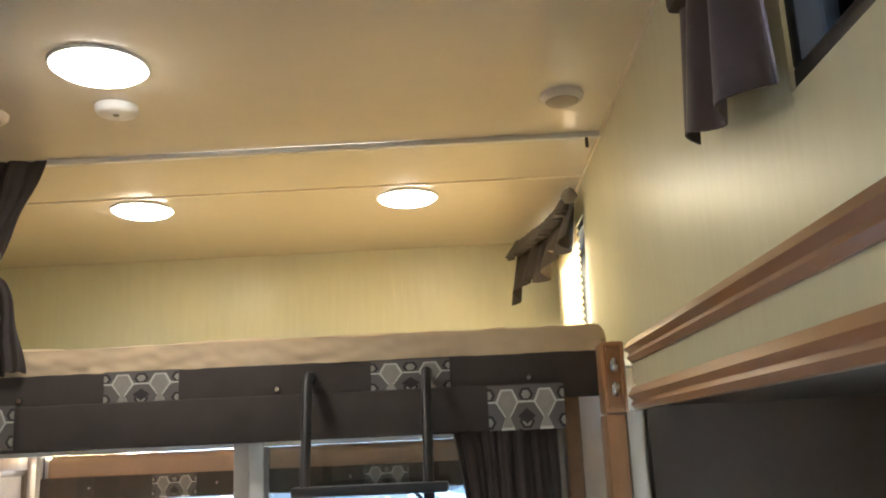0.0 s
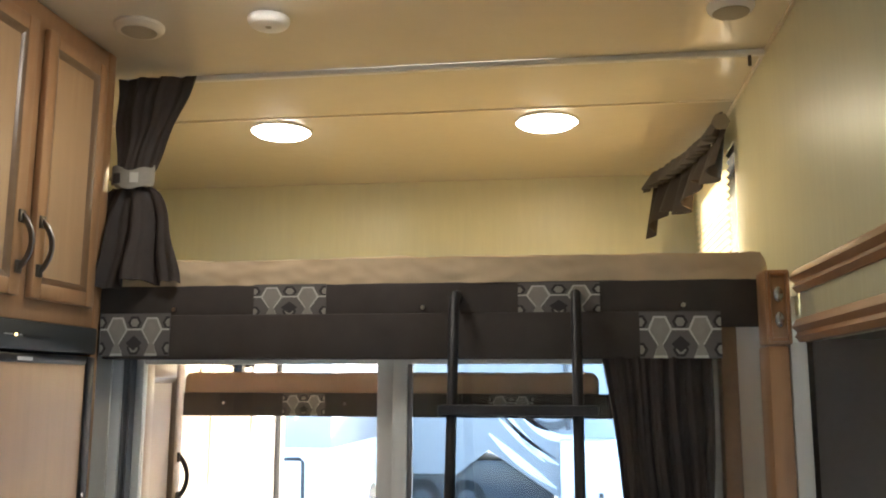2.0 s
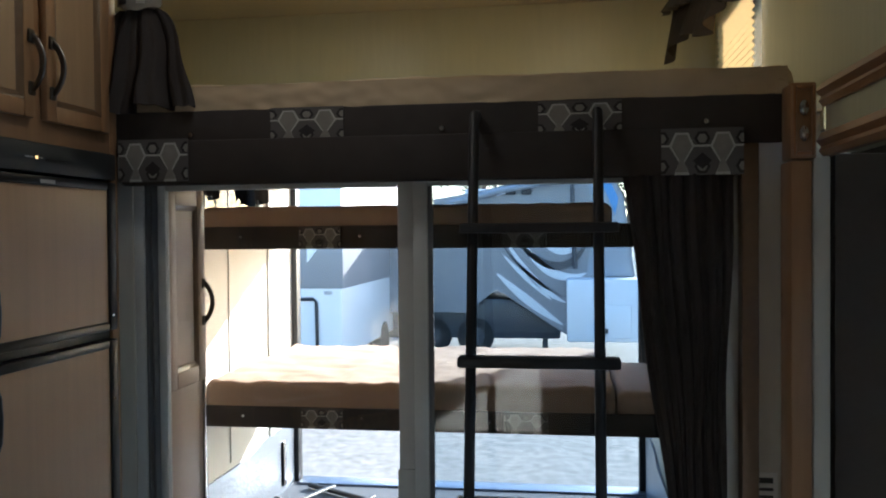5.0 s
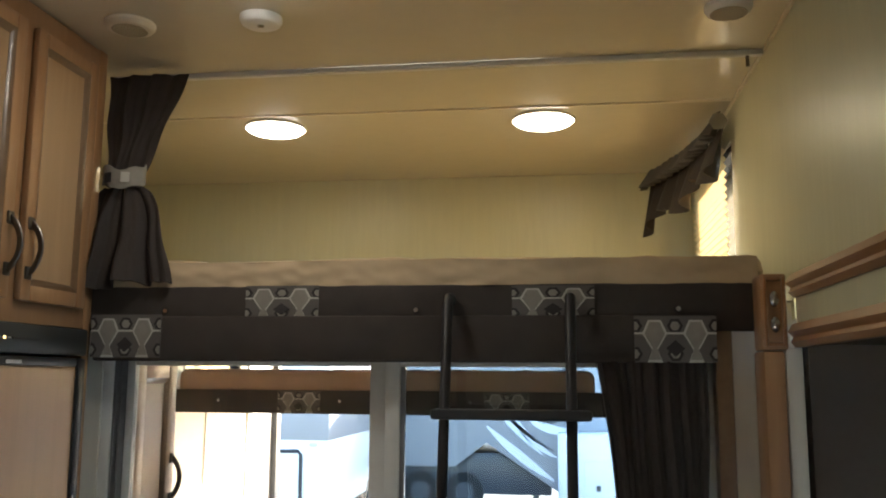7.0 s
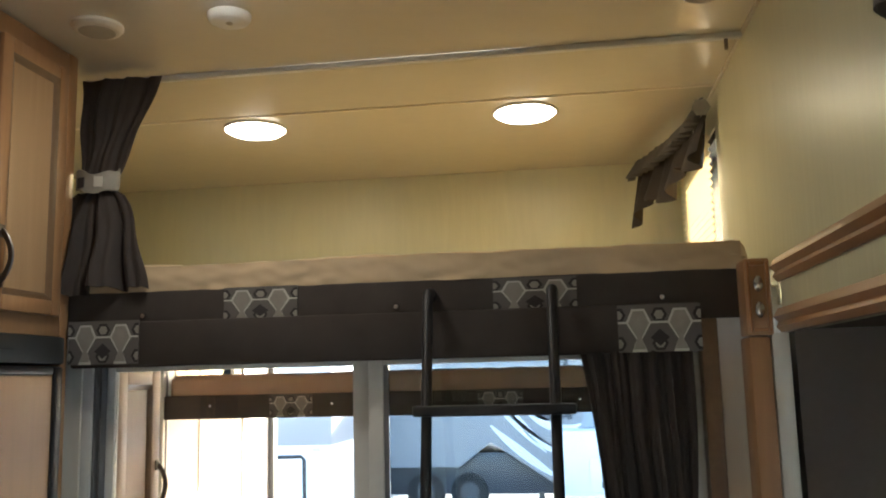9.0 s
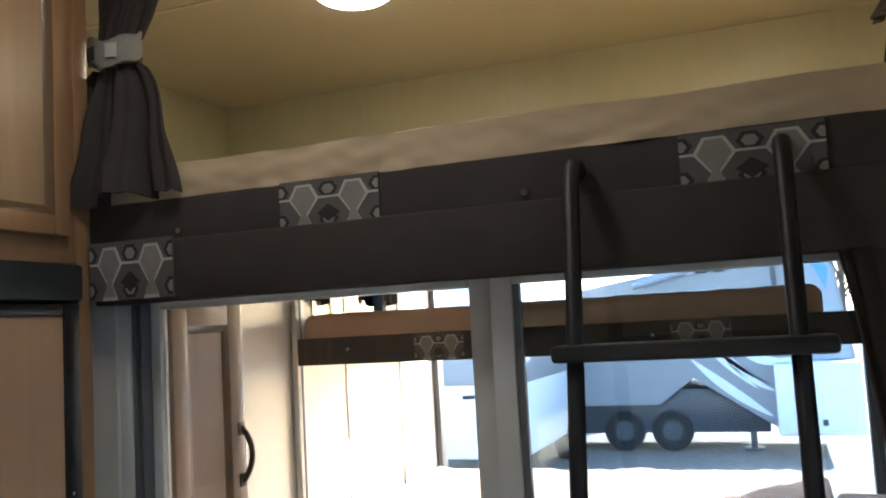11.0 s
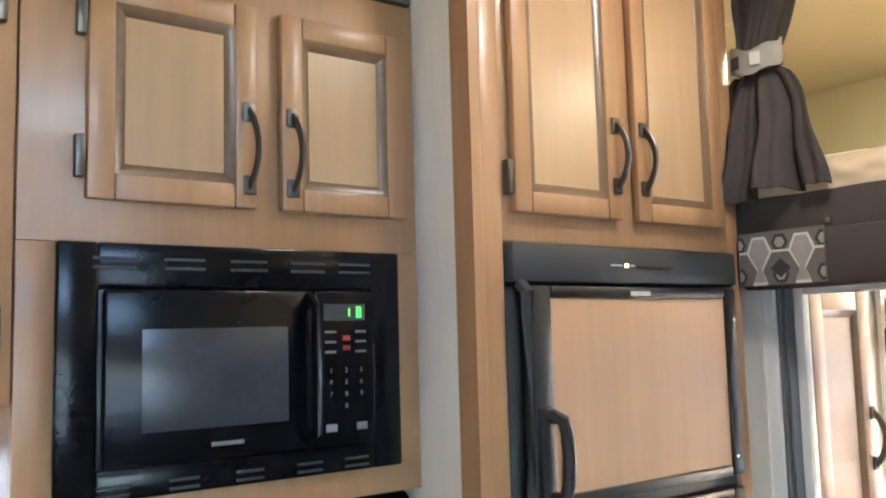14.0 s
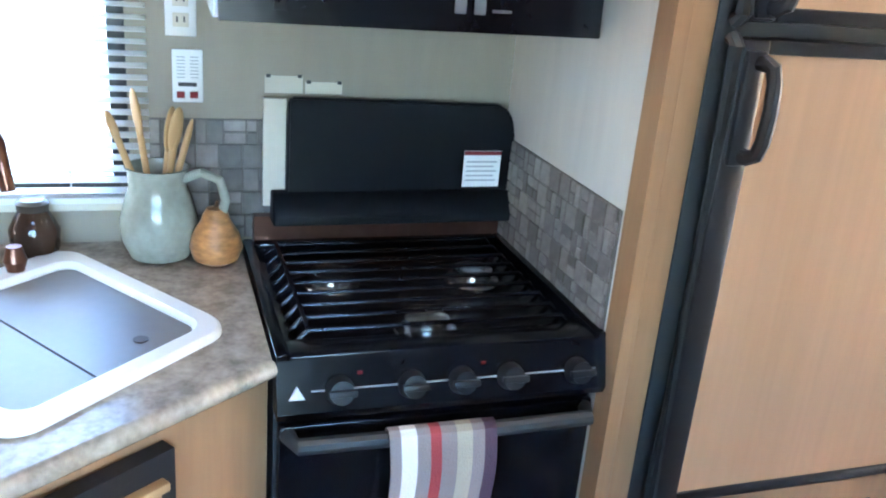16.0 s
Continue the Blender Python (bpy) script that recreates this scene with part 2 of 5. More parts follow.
def prism(bm, pts, axis, a, b):
    """A flat outline pushed out along an axis (0 x, 1 y, 2 z) from a to b."""
    def at(p, h):
        c = list(p)
        c.insert(axis, h)
        return bm.verts.new(c)
    lo, hi = [at(p, a) for p in pts], [at(p, b) for p in pts]
    bm.faces.new(lo)
    bm.faces.new(hi[::-1])
    for k in range(len(pts)):
        q = (k + 1) % len(pts)
        bm.faces.new((lo[k], hi[k], hi[q], lo[q]))
    bmesh.ops.recalc_face_normals(bm, faces=bm.faces[:])
    return bm


def B(*boxes, bevel=0.0, seg=2):
    bm = bmesh.new()
    for b in boxes:
        box(bm, *b, bevel=bevel, seg=seg)
    return bm


def mesh_of(name, bm, material, smooth=True):
    me = bpy.data.meshes.new(name)
    bm.to_mesh(me)
    bm.free()
    me.materials.append(material)
    if smooth:
        me.polygons.foreach_set("use_smooth", [True] * len(me.polygons))
        me.set_sharp_from_angle(angle=radians(32))
    return me


def thing(name, label, category, at=(0, 0, 0), group="", kind=""):
    o = new(name)
    o.empty_display_size = 0.05
    o.location = at
    return tagged(o, label, category, group, kind)


def part(name, bm, material, parent, label=""):
    """One mesh in world places under a thing or a part."""
    o = new(name, mesh_of(name, bm, material))
    o.parent = parent
    o.location = -parent.location if parent.parent is None and parent.type == "EMPTY" else (0, 0, 0)
    if label:
        o["label"] = label
    return o


def solid(name, bm, material, label, category, kind="", group=""):
    return tagged(new(name, mesh_of(name, bm, material)), label, category, group, kind)


def shell(name, boxes, material, label, category, bevel=0.0):
    return solid(name, B(*boxes, bevel=bevel), material, label, category, "structure")


# ---- the shell of the trailer ----
CZ = 2.63
RW, LW = 1.75, -0.56
shell("floor", [(-0.7, 2.5, -5.0, 0.1, -0.06, 0.0)], FLOOR, "brown wood-look vinyl floor of the living area", "floor")
shell("ceiling", [(-0.7, RW + 0.1, -5.0, 0.168, CZ, CZ + 0.06), (-0.95, RW + 0.1, 0.172, 0.60, CZ + 0.003, CZ + 0.06), (-0.95, RW + 0.1, 0.604, 1.7, CZ + 0.001, CZ + 0.06)], CEIL, "glossy cream ceiling boards", "ceiling")
WY0, WY1, WZ0, WZ1 = -1.95, -1.19, 2.18, 2.575
shell("wall_right", [(RW, RW + 0.07, -5.0, WY0, 1.99, CZ), (RW, RW + 0.07, WY1, 0.68, 1.99, CZ), (RW, RW + 0.07, WY0, WY1, WZ1, CZ), (RW, RW + 0.07, WY0, WY1, 1.99, WZ0),
                     (RW, RW + 0.07, 0.68, 1.42, 1.9, 2.12), (RW, RW + 0.07, 0.68, 1.42, 2.52, CZ), (RW, RW + 0.07, 1.42, 1.7, 1.9, CZ), (RW, RW + 0.07, 0.0, 0.68, 1.9, 1.99)],
      WALLPAPER, "cream wallpapered side wall above the slide-out", "wall")
shell("wall_slide_face", [(RW - 0.012, RW + 0.06, -5.0, -0.06, 1.84, 1.99)], WALLPAPER, "cream wallpaper strip between wooden trims", "wall")
shell("wall_slide_end", [(RW + 0.02, 2.5, -0.02, 0.03, 0.0, 1.84)], TAUPE, "dark taupe end wall of the slide-out", "wall")
shell("wall_slide_back", [(2.42, 2.5, -5.0, -2.75, 0, 1.84), (2.42, 2.5, -1.05, 0.0, 0, 1.84), (2.42, 2.5, -2.75, -1.05, 0, 0.9), (2.42, 2.5, -2.75, -1.05, 1.78, 1.84)], TAUPE, "taupe outer wall of the slide-out", "wall")
shell("ceiling_slide", [(RW + 0.06, 2.5, -5.0, 0.0, 1.84, 1.90)], TAUPE, "dark slide-out ceiling", "ceiling")
shell("wall_behind", [(-0.7, 2.5, -5.08, -5.0, 0, CZ)], WALL_PALE, "pale wallpapered end wall", "wall")
KY0, KY1, KZ0, KZ1 = -2.5, -1.475, 1.005, 1.55
# whole wall wears the beige darkened for the hood's shade
shell("wall_kitchen", [(LW - 0.07, LW, -5.0, KY0, 0, CZ), (LW - 0.07, LW, KY1, -0.74, 0, CZ), (LW - 0.07, LW, KY0, KY1, 0, KZ0), (LW - 0.07, LW, KY0, KY1, KZ1, CZ)], KITCHEN_WALL, "beige wallpapered kitchen wall, darkened in colour for the hood's shade", "wall")
shell("wall_partition", [(LW, -0.055, -0.745, -0.715, 0, CZ)], WALL_PALE, "whitish textured side wall beside the stove", "wall")
shell("trim_partition_edge", [(-0.054, -0.0305, -0.7465, -0.714, 0, CZ), (-0.0305, -0.004, -0.7465, -0.7285, 0, CZ)], WOOD, "maple edge trim of the side wall", "trim")
shell("wall_loft_back", [(-0.95, RW + 0.1, 1.58, 1.65, 1.945, CZ)], WALLPAPER, "cream wallpapered back wall of the loft", "wall")
shell("wall_loft_left", [(-0.88, -0.80, -0.02, 1.58, 1.945, CZ), (-0.80, LW - 0.07, -0.02, 0.03, 1.945, CZ)], WALLPAPER, "cream wallpapered left wall of the loft", "wall")
shell("wall_beside_door", [(1.60, 2.5, 0.032, 0.09, 0, 1.942)], WALL_PALE, "pale wallpapered wall beside the sliding door", "wall")
shell("wall_door_left", [(LW, 0.0, 0.03, 0.09, 0, 1.942)], WALL_PALE, "pale wall behind the refrigerator cabinet", "wall")
shell("trim_ceiling_seam", [(-0.78, RW, 0.596, 0.608, CZ - 0.001, CZ + 0.004)], IVORY, "thin ceiling seam strip", "trim")
shell("trim_corner", [(RW - 0.008, RW, -5.0, 1.58, CZ - 0.008, CZ)], IVORY, "thin corner strip between wall and ceiling", "trim")
shell("loft_platform", [(-0.80, RW, 0.0125, 1.58, 1.945, 1.98)], PANEL_W, "white underside of the loft bunk platform", "platform")

# slide-out trims
for i, (z0, z1) in enumerate(((1.945, 1.998), (1.832, 1.885))):
    bm = bmesh.new()
    prism(bm, [(RW + 0.0, z0), (RW - 0.018, z0), (RW - 0.028, z0 + 0.012), (RW - 0.022, z0 + 0.022), (RW - 0.034, z0 + 0.034), (RW - 0.022, z1), (RW + 0.0, z1)], 1, -5.0, -0.06)
    solid("trim_slide_upper" if i == 0 else "trim_slide_lower", bm, WOOD_H, "reddish maple moulding along the slide-out opening", "trim", "structure")
cap = thing("corner_block", "maple corner block with two raised metal screws on the slide-out trim", "trim block", (RW - 0.03, -0.05, 1.83))
part("block", B((1.655, 1.712, -0.088, 0.0, 1.825, 1.998), bevel=0.006), WOOD, cap)
part("border", B((1.659, 1.667, -0.095, -0.086, 1.832, 1.991), (1.700, 1.708, -0.095, -0.086, 1.832, 1.991), (1.667, 1.700, -0.0945, -0.086, 1.832, 1.842), (1.667, 1.700, -0.0945, -0.086, 1.981, 1.991), bevel=0.003), WOOD_H, cap)
for z in (1.882, 1.94):
    bm = bmesh.new()
    bmesh.ops.create_uvsphere(bm, u_segments=12, v_segments=8, radius=0.011, matrix=Matrix.Translation((1.684, -0.09, z)) @ Matrix.Diagonal((1, 0.6, 1.7, 1)))
    part("screw_cap", bm, STEEL, cap)
shell("trim_slide_post", [(1.657, 1.704, -0.085, 0.02, 0, 1.823)], WOOD, "maple corner post of the slide-out opening", "trim", 0.006)
shell("trim_slide_jamb", [(1.706, 1.744, -0.078, -0.025, 0, 1.83)], WALL_PALE, "pale inner jamb of the slide-out", "trim", 0.004)
shell("trim_door_right", [(1.565, 1.605, 0.0, 0.09, 0, 1.88)], WOOD_DK, "brown wooden jamb beside the sliding door", "trim", 0.004)


def grille(name, x0, x1, z0, z1, y, label):
    g = thing(name, label, "vent", ((x0 + x1) / 2, y, z0))
    part("frame", B((x0, x1, y - 0.006, y, z0, z0 + 0.012), (x0, x1, y - 0.006, y, z1 - 0.012, z1), (x0, x0 + 0.01, y - 0.006, y, z0 + 0.012, z1 - 0.012), (x1 - 0.01, x1, y - 0.006, y, z0 + 0.012, z1 - 0.012)), WHITE, g)
    part("backing", B((x0 + 0.01, x1 - 0.01, y - 0.002, y, z0 + 0.012, z1 - 0.012)), DARKPRINT, g)
    k = int((z1 - z0) / 0.022)
    for i in range(k):
        z = z0 + 0.018 + i * (z1 - z0 - 0.03) / k
        bm = bmesh.new()
        box(bm, x0 + 0.01, x1 - 0.01, -0.006, 0.004, -0.002, 0.002, turn=Matrix.Translation((0, y - 0.006, z)) @ Matrix.Rotation(radians(40), 4, "X"))
        part("slat", bm, WHITE, g)


grille("wall_vent", 1.585, 1.652, 0.94, 1.08, 0.03, "white louvred wall vent beside the sliding door")


# ---- windows ----
def side_window(name, y0, y1, z0, z1, x, label, outward, glass=SMOKE):
    w = thing(name, label, "window", (x, (y0 + y1) / 2, z0), kind="structure")
    a, b = sorted((x, x + outward * 0.06))
    t = 0.03
    part("window_frame", B((a, b, y0, y1, z0, z0 + t), (a, b, y0, y1, z1 - t, z1), (a, b, y0, y0 + t, z0 + t, z1 - t), (a, b, y1 - t, y1, z0 + t, z1 - t), bevel=0.004), BLACK, w)
    p = part("pane", B((x + outward * 0.025, x + outward * 0.031, y0 + t, y1 - t, z0 + t, z1 - t)), glass, w)
    p.visible_shadow = False
    return w


side_window("window_1", WY0, WY1, WZ0, WZ1, RW + 0.005, "side window with a black frame high on the wall", 1, GLASS)
side_window("window_2", 0.68, 1.42, 2.12, 2.52, RW + 0.005, "small loft side window with a black frame", 1)
side_window("window_3", KY0, KY1, KZ0, KZ1, LW - 0.005, "kitchen window with a black frame", -1)
side_window("window_4", -2.75, -1.05, 0.9, 1.78, 2.425, "slide-out window with a black frame", 1)


# ---- printed patches ----
def patch(parent, x0, x1, z0, z1, y, cols=2, sx=1.0):
    """Geometric print: tall pale hexagons, linked by white bars, dark hexagons between."""
    base = part("printed_patch", B((x0, x1, y - 0.004, y, z0, z1)), PRINT_B, parent, "printed fabric with pale hexagons")
    w, h, zc = (x1 - x0), (z1 - z0), (z0 + z1) / 2
    yy = y - 0.0045

    def shape(name, m, pts, t):
        bm = bmesh.new()
        prism(bm, pts, 1, yy - t, yy)
        part(name, bm, m, base)

    def hexa(m, cx, cz, a, b, t):
        shape("hexagon", m, [(cx + px * a, min(max(cz + pz * b, z0), z1)) for px, pz in ((-0.5, 0.78), (0.5, 0.78), (1, 0.2), (0.22, -0.5), (0.6, -1.05), (-0.6, -1.05), (-0.22, -0.5), (-1, 0.2))], t)
    for k in range(cols):
        cx = x0 + w * (k + 0.5) / cols
        hexa(PRINT_W, cx, zc + 0.02 * h, w / cols * 0.31, h * 0.50, 0.0006)
        hexa(PRINT_L, cx, zc + 0.02 * h, w / cols * 0.25, h * 0.44, 0.0012)
        shape("chevron", PRINT_W, [(cx - w / cols * 0.08, z0), (cx + w / cols * 0.08, z0), (cx, z0 + 0.25 * h)], 0.0008)
    for k in range(cols + 1):
        cx = x0 + w * k / cols
        if 0 < k < cols:
            shape("diamond", PRINT_D, [(cx - 0.022 * w / 0.19, zc - 0.2 * h), (cx, zc - 0.02 * h), (cx + 0.022 * w / 0.19, zc - 0.2 * h), (cx, zc - 0.38 * h)], 0.0015)
        a = w / cols * 0.2
        l, r = max(cx - a, x0), min(cx + a, x1)
        part("link_bar", B((l, r, yy - 0.0007, yy, zc + 0.10 * h, zc + 0.145 * h)), PRINT_W, base)
        for m, s, t in ((PRINT_D, 1.0, 0.0005), (PRINT_L, 0.62, 0.0011)):
            for up in (1, -1):
                cz = zc + up * 0.30 * h - 0.02 * h
                shape("hexagon", m, [(max(cx - a * s, x0), cz), (max(cx - a * s * 0.5, x0), cz + 0.15 * h * s), (min(cx + a * s * 0.5, x1), cz + 0.15 * h * s), (min(cx + a * s, x1), cz), (min(cx + a * s * 0.5, x1), cz - 0.15 * h * s), (max(cx - a * s * 0.5, x0), cz - 0.15 * h * s)], t)
    return base


def screw(parent, x, y, z):
    bm = bmesh.new()
    rod(bm, (x, y, z), (x, y - 0.006, z), 0.008, 0.006, 12)
    part("screw_cap", bm, STEEL, parent, "chrome screw cap")


# ---- loft bunk ----
fascia = thing("loft_fascia", "dark brown fabric-covered fascia board of the loft bunk", "fascia board", (0.8, 0.0, 1.88))
part("board", B((LW + 0.01, 1.664, -0.006, 0.012, 1.872, 1.988), bevel=0.005), FABRIC, fascia)
patch(fascia, 0.403, 0.595, 1.902, 1.988, -0.006)
patch(fascia, 1.085, 1.285, 1.900, 1.984, -0.006)
for x in (0.186, 0.846, 1.482):
    screw(fascia, x, -0.006, 1.925)
val = thing("door_valance", "dark brown upholstered box valance over the sliding door", "valance", (0.8, -0.03, 1.80))
part("box", B((-0.004, 1.562, -0.022, 0.03, 1.796, 1.91), bevel=0.006), FABRIC, val)
patch(val, -0.006, 0.185, 1.804, 1.914, -0.024)
patch(val, 1.376, 1.565, 1.797, 1.907, -0.024)


def mattress(name, x0, x1, y0, y1, z0, z1, material, label, sag=0.006, seed=1):
    bm = bmesh.new()
    box(bm, x0, x1, y0, y1, z0, z1, bevel=0.035, seg=4)
    bmesh.ops.subdivide_edges(bm, edges=[e for e in bm.edges if e.calc_length() > 0.3], cuts=40, use_grid_fill=True)
    for v in bm.verts:
        n = 0.35 * noise.noise(Vector((v.co.x * 5 + seed, v.co.y * 3, v.co.z * 9))) + 0.7 * noise.noise(Vector((v.co.x * 22 + v.co.z * 30, v.co.y * 11 + seed, v.co.z * 10)))
        v.co.z += n * sag * (1.0 if v.co.z > (z0 + z1) / 2 else 0.2)
        if v.co.y < y0 + 0.05:
            v.co.y += n * sag * 0.9
    if not label:
        return new(name, mesh_of(name, bm, material))
    return solid(name, bm, material, label, "mattress")


lm = thing("loft_mattress", "tan sheet-covered mattress on the loft bunk", "mattress", (0.45, 0.75, 1.982))
body = mattress("body", -0.78, 1.69, 0.004, 1.5, 1.982, 2.058, SHEET, "", 0.017)
body.parent, body.location = lm, -lm.location
bm = bmesh.new()


def skirt(u, v):
    x, z = -0.60 + 2.27 * u, 2.052 - 0.066 * v
    fold = noise.noise(Vector((x * 9 - z * 30, z * 22, 3.0))) + 0.5 * noise.noise(Vector((x * 24 + z * 20, z * 40, 7.0)))
    return (x, 0.0 - 0.004 * v - 0.010 * fold * (0.35 + 0.65 * v), z + 0.005 * noise.noise(Vector((x * 6, 0, 1.0))) * (1 - v))


sheet(bm, skirt, 260, 10, 0.003)
part("sheet_skirt", bm, SHEET, lm, "wrinkled sheet edge hanging over the front")

# curtain track
trk = thing("curtain_track", "slim white metal curtain track on the ceiling", "curtain track", (0.8, 0.17, CZ - 0.02))
part("rail", B((-0.1, RW - 0.005, 0.160, 0.182, CZ - 0.016, CZ - 0.0005), bevel=0.003), ALU, trk)
bm = bmesh.new()
rod(bm, (RW - 0.045, 0.171, CZ - 0.016), (RW - 0.045, 0.171, CZ - 0.045), 0.005)
part("end_hook", bm, PEWTER, trk)


def tied_curtain(name, top, band, foot, label, folds=7, n=72, tie_h=0.055, flare=0.05):
    """top, band, foot: (x0, x1, y, z) of the hanging cloth where it is hung, tied and open."""
    c = thing(name, label, "curtain", ((foot[0] + foot[1]) / 2, foot[2], foot[3]))
    rnd = random.Random(7)
    ph = [rnd.uniform(0, 6.3) for _ in range(4)]

    def half(a, b, d0, d1, low):
        def f(u, v):
            s = v ** 0.55 if low else v
            x0, x1 = a[0] + (b[0] - a[0]) * s, a[1] + (b[1] - a[1]) * s
            d = d0 + (d1 - d0) * v
            w = math.sin(u * folds * math.tau + ph[0] + 0.8 * v) + 0.45 * math.sin(u * folds * 2.3 * math.tau + ph[1] + 2 * v)
            bulge = math.sin(math.pi * u) * 0.5
            z = a[3] + (b[3] - a[3]) * v
            if low:
                z += v * (0.012 * math.sin(u * 5 + ph[2]) + 0.006 * w)
            return (x0 + (x1 - x0) * u + 0.004 * math.sin(9 * v + 6 * u), a[2] + (b[2] - a[2]) * s - d * (w * 0.5 + bulge * 2), z)
        return f
    bm = bmesh.new()
    sheet(bm, half(top, band, 0.013, 0.008, False), n, 20)
    part("upper_drape", bm, CURTAIN, c)
    bm = bmesh.new()
    sheet(bm, half((*band[:3], band[3] - tie_h), foot, 0.010, flare * 0.55, True), n, 20)
    part("lower_drape", bm, CURTAIN, c)
    bm = bmesh.new()
    cx, rx = (band[0] + band[1]) / 2, (band[1] - band[0]) / 2 + 0.003
    sheet(bm, lambda u, v: (cx + rx * math.cos(u * math.tau), band[2] - 0.012 + 0.034 * math.sin(u * math.tau), band[3] + 0.006 - v * (tie_h + 0.006) + 0.008 * math.sin(u * 12.6 + 1.0) + 0.004 * math.sin(u * 31)), 32, 4)
    tie = part("tieback", bm, PRINT_L, c, "pale patterned tieback band")
    for k, m in ((-0.5, PRINT_D), (0.35, PRINT_W)):
        bm = bmesh.new()
        x = cx + rx * k
        sheet(bm, lambda u, v: (x + 0.022 * (u - 0.5), band[2] - 0.0135 - 0.034 * math.sqrt(max(0, 1 - ((x + 0.022 * (u - 0.5) - cx) / rx) ** 2)) - 0.004, band[3] - 0.012 - v * tie_h * 0.6), 4, 3, 0.002)
        part("tieback_print", bm, m, tie)
    return c


tied_curtain("loft_curtain", (-0.085, 0.155, 0.13, CZ - 0.015), (-0.005, 0.108, 0.0, 2.30), (-0.09, 0.20, -0.005, 1.985), "dark brown loft curtain gathered in a patterned tieback", folds=3, flare=0.085, tie_h=0.045)
tied_curtain("door_curtain", (1.285, 1.545, -0.005, 1.80), (1.40, 1.52, -0.005, 0.93), (1.36, 1.55, -0.01, 0.12), "dark brown door curtain gathered in a patterned tieback", folds=6, flare=0.03)

# ---- sliding door ----
sd = thing("sliding_door", "white aluminium sliding glass door, left half clear", "sliding door", (0.78, 0.06, 0.0), kind="structure")
part("door_frame", B((0.0, 0.028, 0.035, 0.10, 0.0, 1.83), (1.532, 1.563, 0.035, 0.10, 0.0, 1.83), (0.028, 1.532, 0.035, 0.10, 1.802, 1.83), (0.028, 1.532, 0.035, 0.10, 0.0, 0.115), bevel=0.003), ALU, sd)
part("track_fin", B((0.03, 0.036, 0.04, 0.095, 0.12, 1.80), (0.044, 0.049, 0.045, 0.095, 0.12, 1.80)), ALU_D, sd)
lf = part("left_leaf", B((0.05, 0.072, 0.07, 0.095, 0.12, 1.80), (0.715, 0.775, 0.07, 0.095, 0.12, 1.80), (0.072, 0.715, 0.07, 0.095, 0.12, 0.15), (0.072, 0.715, 0.07, 0.095, 1.785, 1.80), bevel=0.003), ALU, sd)
rf = part("right_leaf", B((0.762, 0.80, 0.038, 0.064, 0.12, 1.80), (1.49, 1.53, 0.038, 0.064, 0.12, 1.80), (0.80, 1.49, 0.038, 0.064, 0.12, 0.15), (0.80, 1.49, 0.038, 0.064, 1.785, 1.80), bevel=0.003), ALU, sd)
part("seal", B((0.80, 0.812, 0.044, 0.058, 0.15, 1.785), (0.7755, 0.779, 0.066, 0.094, 0.12, 1.80)), ALU_D, sd)
g = part("pane", B((0.072, 0.715, 0.081, 0.085, 0.15, 1.785)), GLASS, lf)
g.visible_shadow = False
g = part("pane", B((0.812, 1.49, 0.049, 0.053, 0.15, 1.785)), TINT, rf)
g.visible_shadow = False
part("latch", B((0.712, 0.765, 0.058, 0.07, 0.78, 1.05), bevel=0.005), ALU, lf)

# ---- loft ladder ----
lad = thing("loft_ladder", "black metal loft ladder hooked over the bunk fascia", "ladder", (1.08, -0.25, 0.0))


def lean(z):
    return -0.065 - (1.95 - z) * 0.19


for x in (0.934, 1.226):
    bm = bmesh.new()
    tube(bm, [(x, 0.01, 1.925), (x, 0.0, 1.945), (x, -0.02, 1.953), (x, -0.05, 1.95), (x, lean(1.92), 1.925), (x, lean(1.0), 1.0), (x, lean(0.01), 0.01)], 0.0125, 12)
    part("rail", bm, BLACK_M, lad)
for z in (1.675, 1.37, 1.06, 0.75, 0.44):
    bm = bmesh.new()
    box(bm, 0.905, 1.272, lean(z) - 0.03, lean(z) + 0.025, z - 0.012, z + 0.012, bevel=0.006)
    part("rung", bm, BLACK_M, lad)


# ---- panel doors ----
def pull(parent, x, y, z0, z1, out):
    """A bow handle on a door that faces +x."""
    bm = bmesh.new()
    n = 12
    pts = [(x + out * math.sin(math.pi * k / n) ** 0.7 + 0.002, y + 0.004 * math.sin(math.pi * k / n), z0 + (z1 - z0) * k / n) for k in range(n + 1)]
    tube(bm, pts, 0.0075, 8, 0.55, (0, 1, 0))
    box(bm, x, x + 0.006, y - 0.011, y + 0.011, z0 - 0.012, z0 + 0.018, bevel=0.003)
    box(bm, x, x + 0.006, y - 0.011, y + 0.011, z1 - 0.018, z1 + 0.012, bevel=0.003)
    part("handle", bm, PEWTER, parent, "pewter bow handle")


